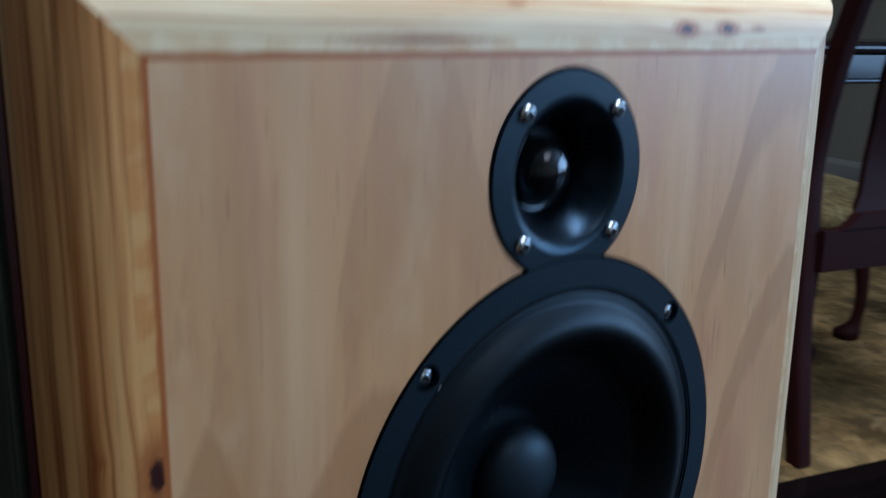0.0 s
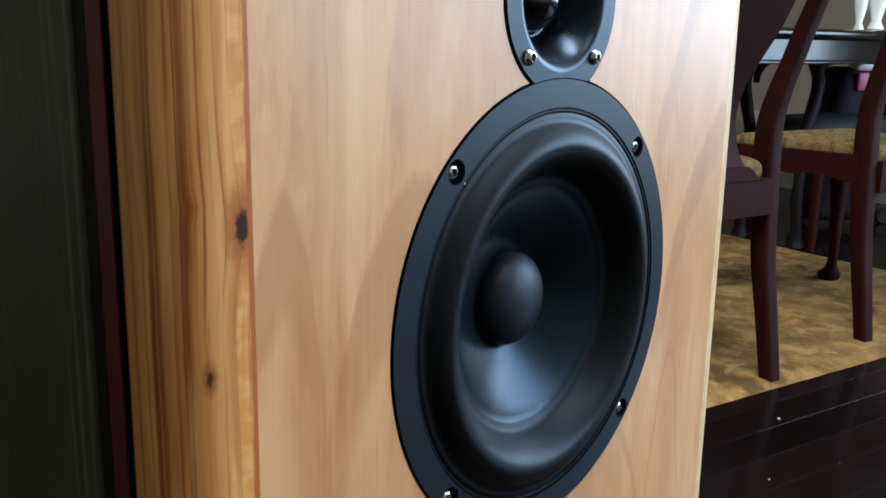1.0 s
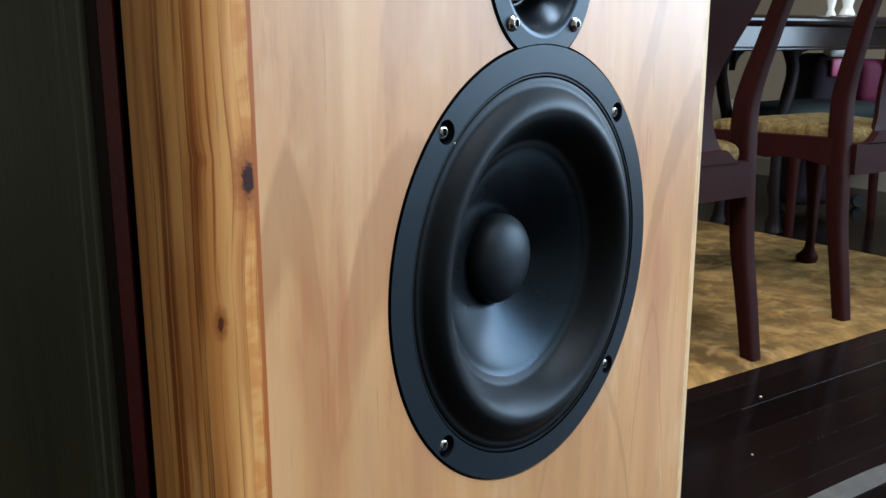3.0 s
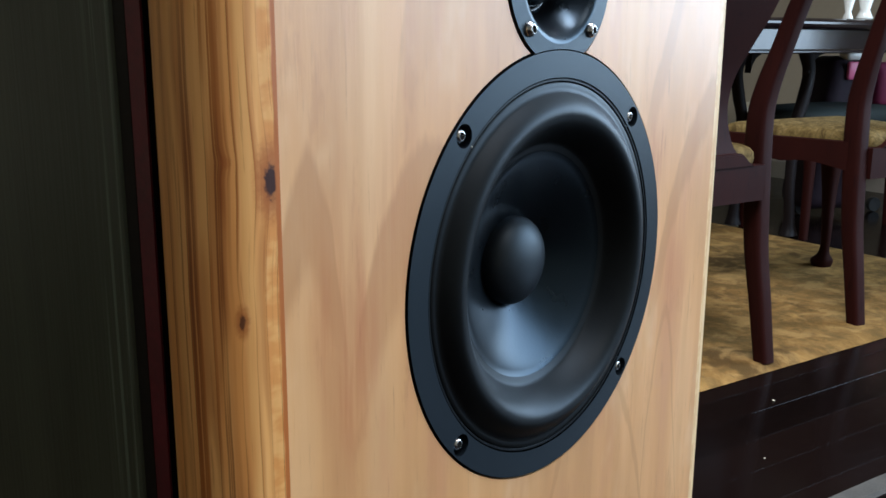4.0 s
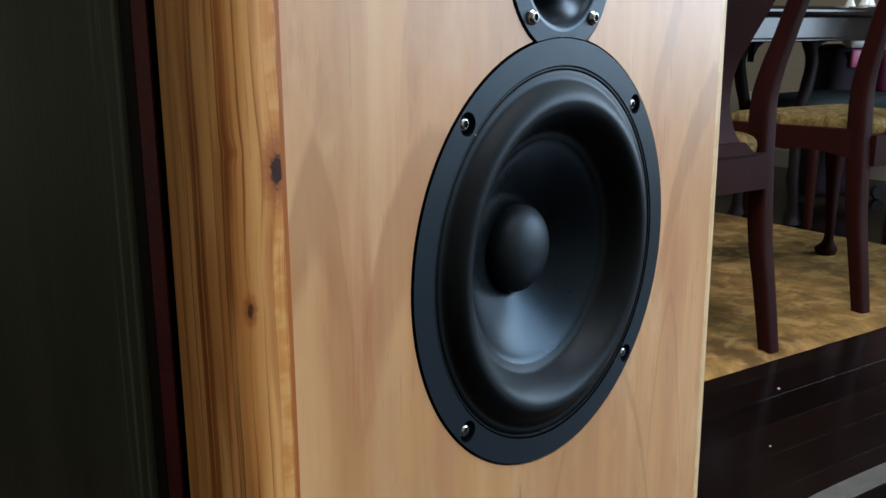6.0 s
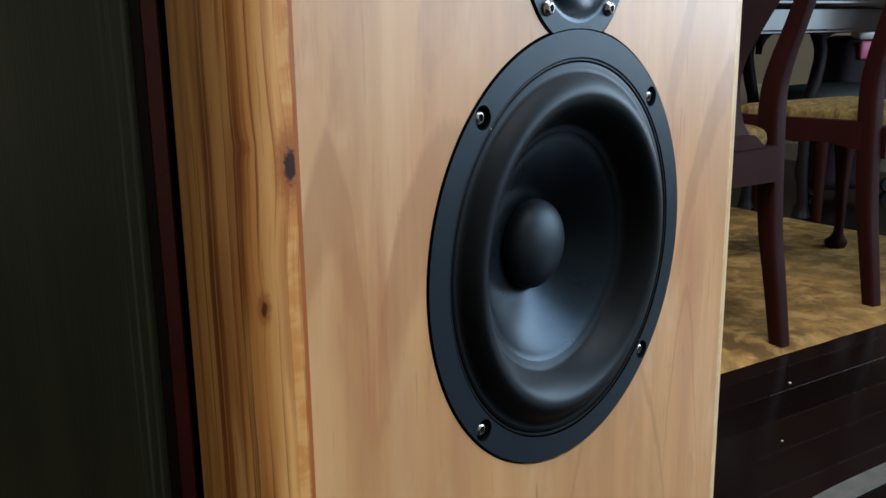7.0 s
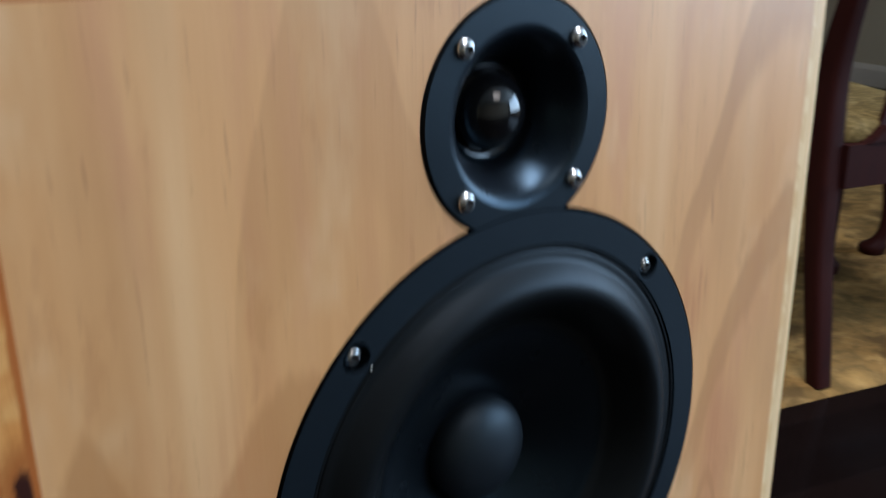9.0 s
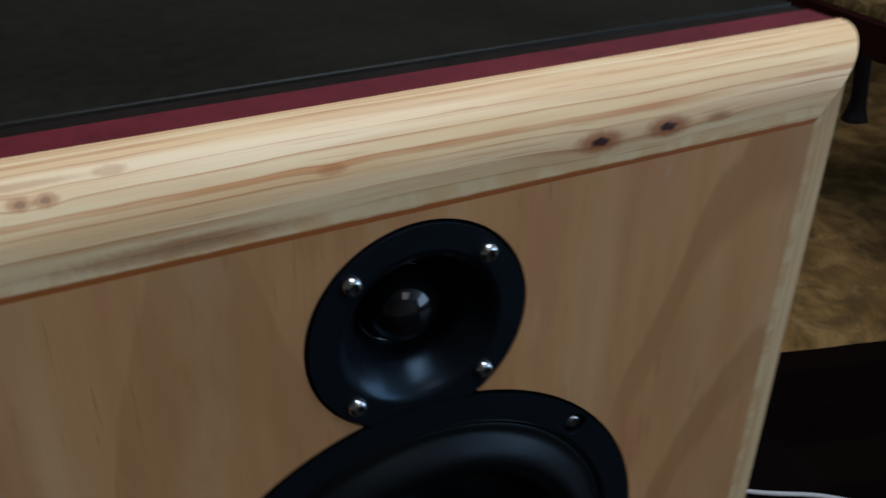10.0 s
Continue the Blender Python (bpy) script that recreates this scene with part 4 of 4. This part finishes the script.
# child's suitcase on the floor beyond the table
case = thing("suitcase", room(3.17, 1.955, 0.0, -20), "purple and magenta child's suitcase with pink tag on the floor", "suitcase")
shell = box(-0.13, 0.061, -0.11, 0.11, 0.03, 0.645, 0.06, 4)
for q in shell.verts:
    if q.co.x < 0:
        q.co.x -= (0.645 - q.co.z) * 0.12
part("shell", shell, PURPLE, case, "dark purple padded shell", 50)
part("side_pocket", box(0.062, 0.26, -0.13, 0.09, 0.44, 0.62, 0.04, 4), MAGENTA, case, "magenta padded pocket", 50)
part("tag", box(-0.075, -0.025, -0.125, -0.108, 0.555, 0.625, 0.008, 3), PINK, case, "pink plastic tag", 50)
part("handle_grip", box(-0.075, 0.01, -0.11, -0.05, 0.630, 0.668, 0.014, 3), WHITE, case, "white plastic grip", 50)
part("flap", box(0.155, 0.205, -0.145, -0.128, 0.56, 0.69, 0.008, 3), CORAL, case, "coral plastic flap", 50)
for x in (-0.15, 0.20):
    part("wheel", lathe([(0, -0.012), (0.028, -0.012), (0.03, -0.008), (0.03, 0.008), (0.028, 0.012), (0, 0.012)], 24), SOCKET, case, smooth=40, m=pose(x, 0.0, 0.03))


# pale cord lying on the floor
def cord(points, r, label):
    cu = bpy.data.curves.new("cord", "CURVE")
    cu.dimensions, cu.bevel_depth, cu.bevel_resolution = "3D", r, 3
    sp = cu.splines.new("POLY")
    pts = spline(points, 8)
    sp.points.add(len(pts) - 1)
    for q, p in zip(sp.points, pts):
        q.co = (*p, 1)
    tmp = new("cord_curve", cu)
    me = bpy.data.meshes.new_from_object(tmp.evaluated_get(bpy.context.evaluated_depsgraph_get()))
    bpy.data.objects.remove(tmp)
    me.materials.clear()
    me.materials.append(CORD)
    ob = new("cable", me)
    ob.matrix_world = ROOM
    tagged(ob, label, "cable")


cord([(0.42, 0.615, 0.004), (0.546, 0.564, 0.004), (0.635, 0.540, 0.004), (0.70, 0.505, 0.004), (0.76, 0.455, 0.004)], 0.0035, "thin pale cable lying on the dark floor")

# pale threshold strip beside the speaker
strip = bmesh.new()
rows = []
for u, v in spline([(0.72, 0.392), (0.85, 0.408), (1.00, 0.412), (1.14, 0.408), (1.40, 0.380), (1.75, 0.330)], 8):
    rows.append([strip.verts.new((u, v + d, z)) for d, z in ((-0.020, 0.001), (-0.015, 0.007), (0.015, 0.007), (0.020, 0.001))])
for p, q in zip(rows, rows[1:]):
    for i in range(3):
        strip.faces.new((p[i], p[i + 1], q[i + 1], q[i]))
strip = part("mat_border", strip, MATTING, smooth=40)
strip.matrix_world = ROOM
tagged(strip, "pale woven mat border on the dark floor", "mat")

def crumb(u, v, r):
    bm = bmesh.new()
    bmesh.ops.create_icosphere(bm, subdivisions=2, radius=r)
    for q in bm.verts:
        q.co *= 1 + 0.35 * noise.noise(q.co * 400)
        q.co.z *= 0.6
    ob = part("crumb", bm, IVORY, smooth=60)
    ob.matrix_world = room(u, v, r * 0.6)
    tagged(ob, "small white crumb on the dark floor", "crumb", "crumbs on the floor")


crumb(1.207, 0.742, 0.0028)
crumb(0.972, 0.581, 0.0017)

# ---- floor planks, nearest first ----
PW = 0.0827
rnd = random.Random(4)
meshes = {}


def plank_mesh(length):
    key = round(length, 2) + (0.001 if rnd.random() < 0.05 else 0.0)
    if key not in meshes:
        bm = bmesh.new()
        b = 0.0007 if round(key * 1000) % 10 == 1 else 0.00008
        w, l = PW - b, round(key, 2) - b
        lo = [bm.verts.new((x, y, -0.012)) for x, y in ((0, 0), (l, 0), (l, w), (0, w))]
        mid = [bm.verts.new((x, y, -b)) for x, y in ((0, 0), (l, 0), (l, w), (0, w))]
        up = [bm.verts.new((x, y, 0.0)) for x, y in ((b, b), (l - b, b), (l - b, w - b), (b, w - b))]
        for p, q in ((lo, mid), (mid, up)):
            for i in range(4):
                bm.faces.new((p[i], p[(i + 1) % 4], q[(i + 1) % 4], q[i]))
        bm.faces.new(up)
        bmesh.ops.recalc_face_normals(bm, faces=bm.faces)
        me = bpy.data.meshes.new("plank")
        bm.to_mesh(me)
        bm.free()
        me.materials.append(BOARD)
        meshes[key] = me
    return meshes[key]


near, far = [], []
row = math.floor(V0 / PW)
while row * PW < V1:
    v = 0.0615 + row * PW
    u = U0 - rnd.random() * 0.9
    while u < U1:
        length = rnd.choice((0.6, 0.75, 0.9, 1.05, 1.2))
        (near if u + length > 0.2 and -0.2 < v < 2.9 else far).append((u, v, length))
        u += length
    row += 1
for u, v, length in near[:300]:
    ob = new("plank", plank_mesh(length))
    ob.parent = floor
    ob.matrix_local = pose(u, v, 0)
verts, faces = [], []
for u, v, length in far + near[300:]:
    k, w, l = len(verts), PW - 0.0008, length - 0.0008
    verts += [(u, v, 0), (u + l, v, 0), (u + l, v + w, 0), (u, v + w, 0), (u, v, -0.012), (u + l, v, -0.012), (u + l, v + w, -0.012), (u, v + w, -0.012)]
    faces += [(k, k + 1, k + 2, k + 3), (k, k + 4, k + 5, k + 1), (k + 1, k + 5, k + 6, k + 2), (k + 2, k + 6, k + 7, k + 3), (k + 3, k + 7, k + 4, k)]
me = bpy.data.meshes.new("planks")
me.from_pydata(verts, [], faces)
me.materials.append(BOARD)
rest = new("planks", me)
rest.parent = floor
tagged(rest, kind="stuff")
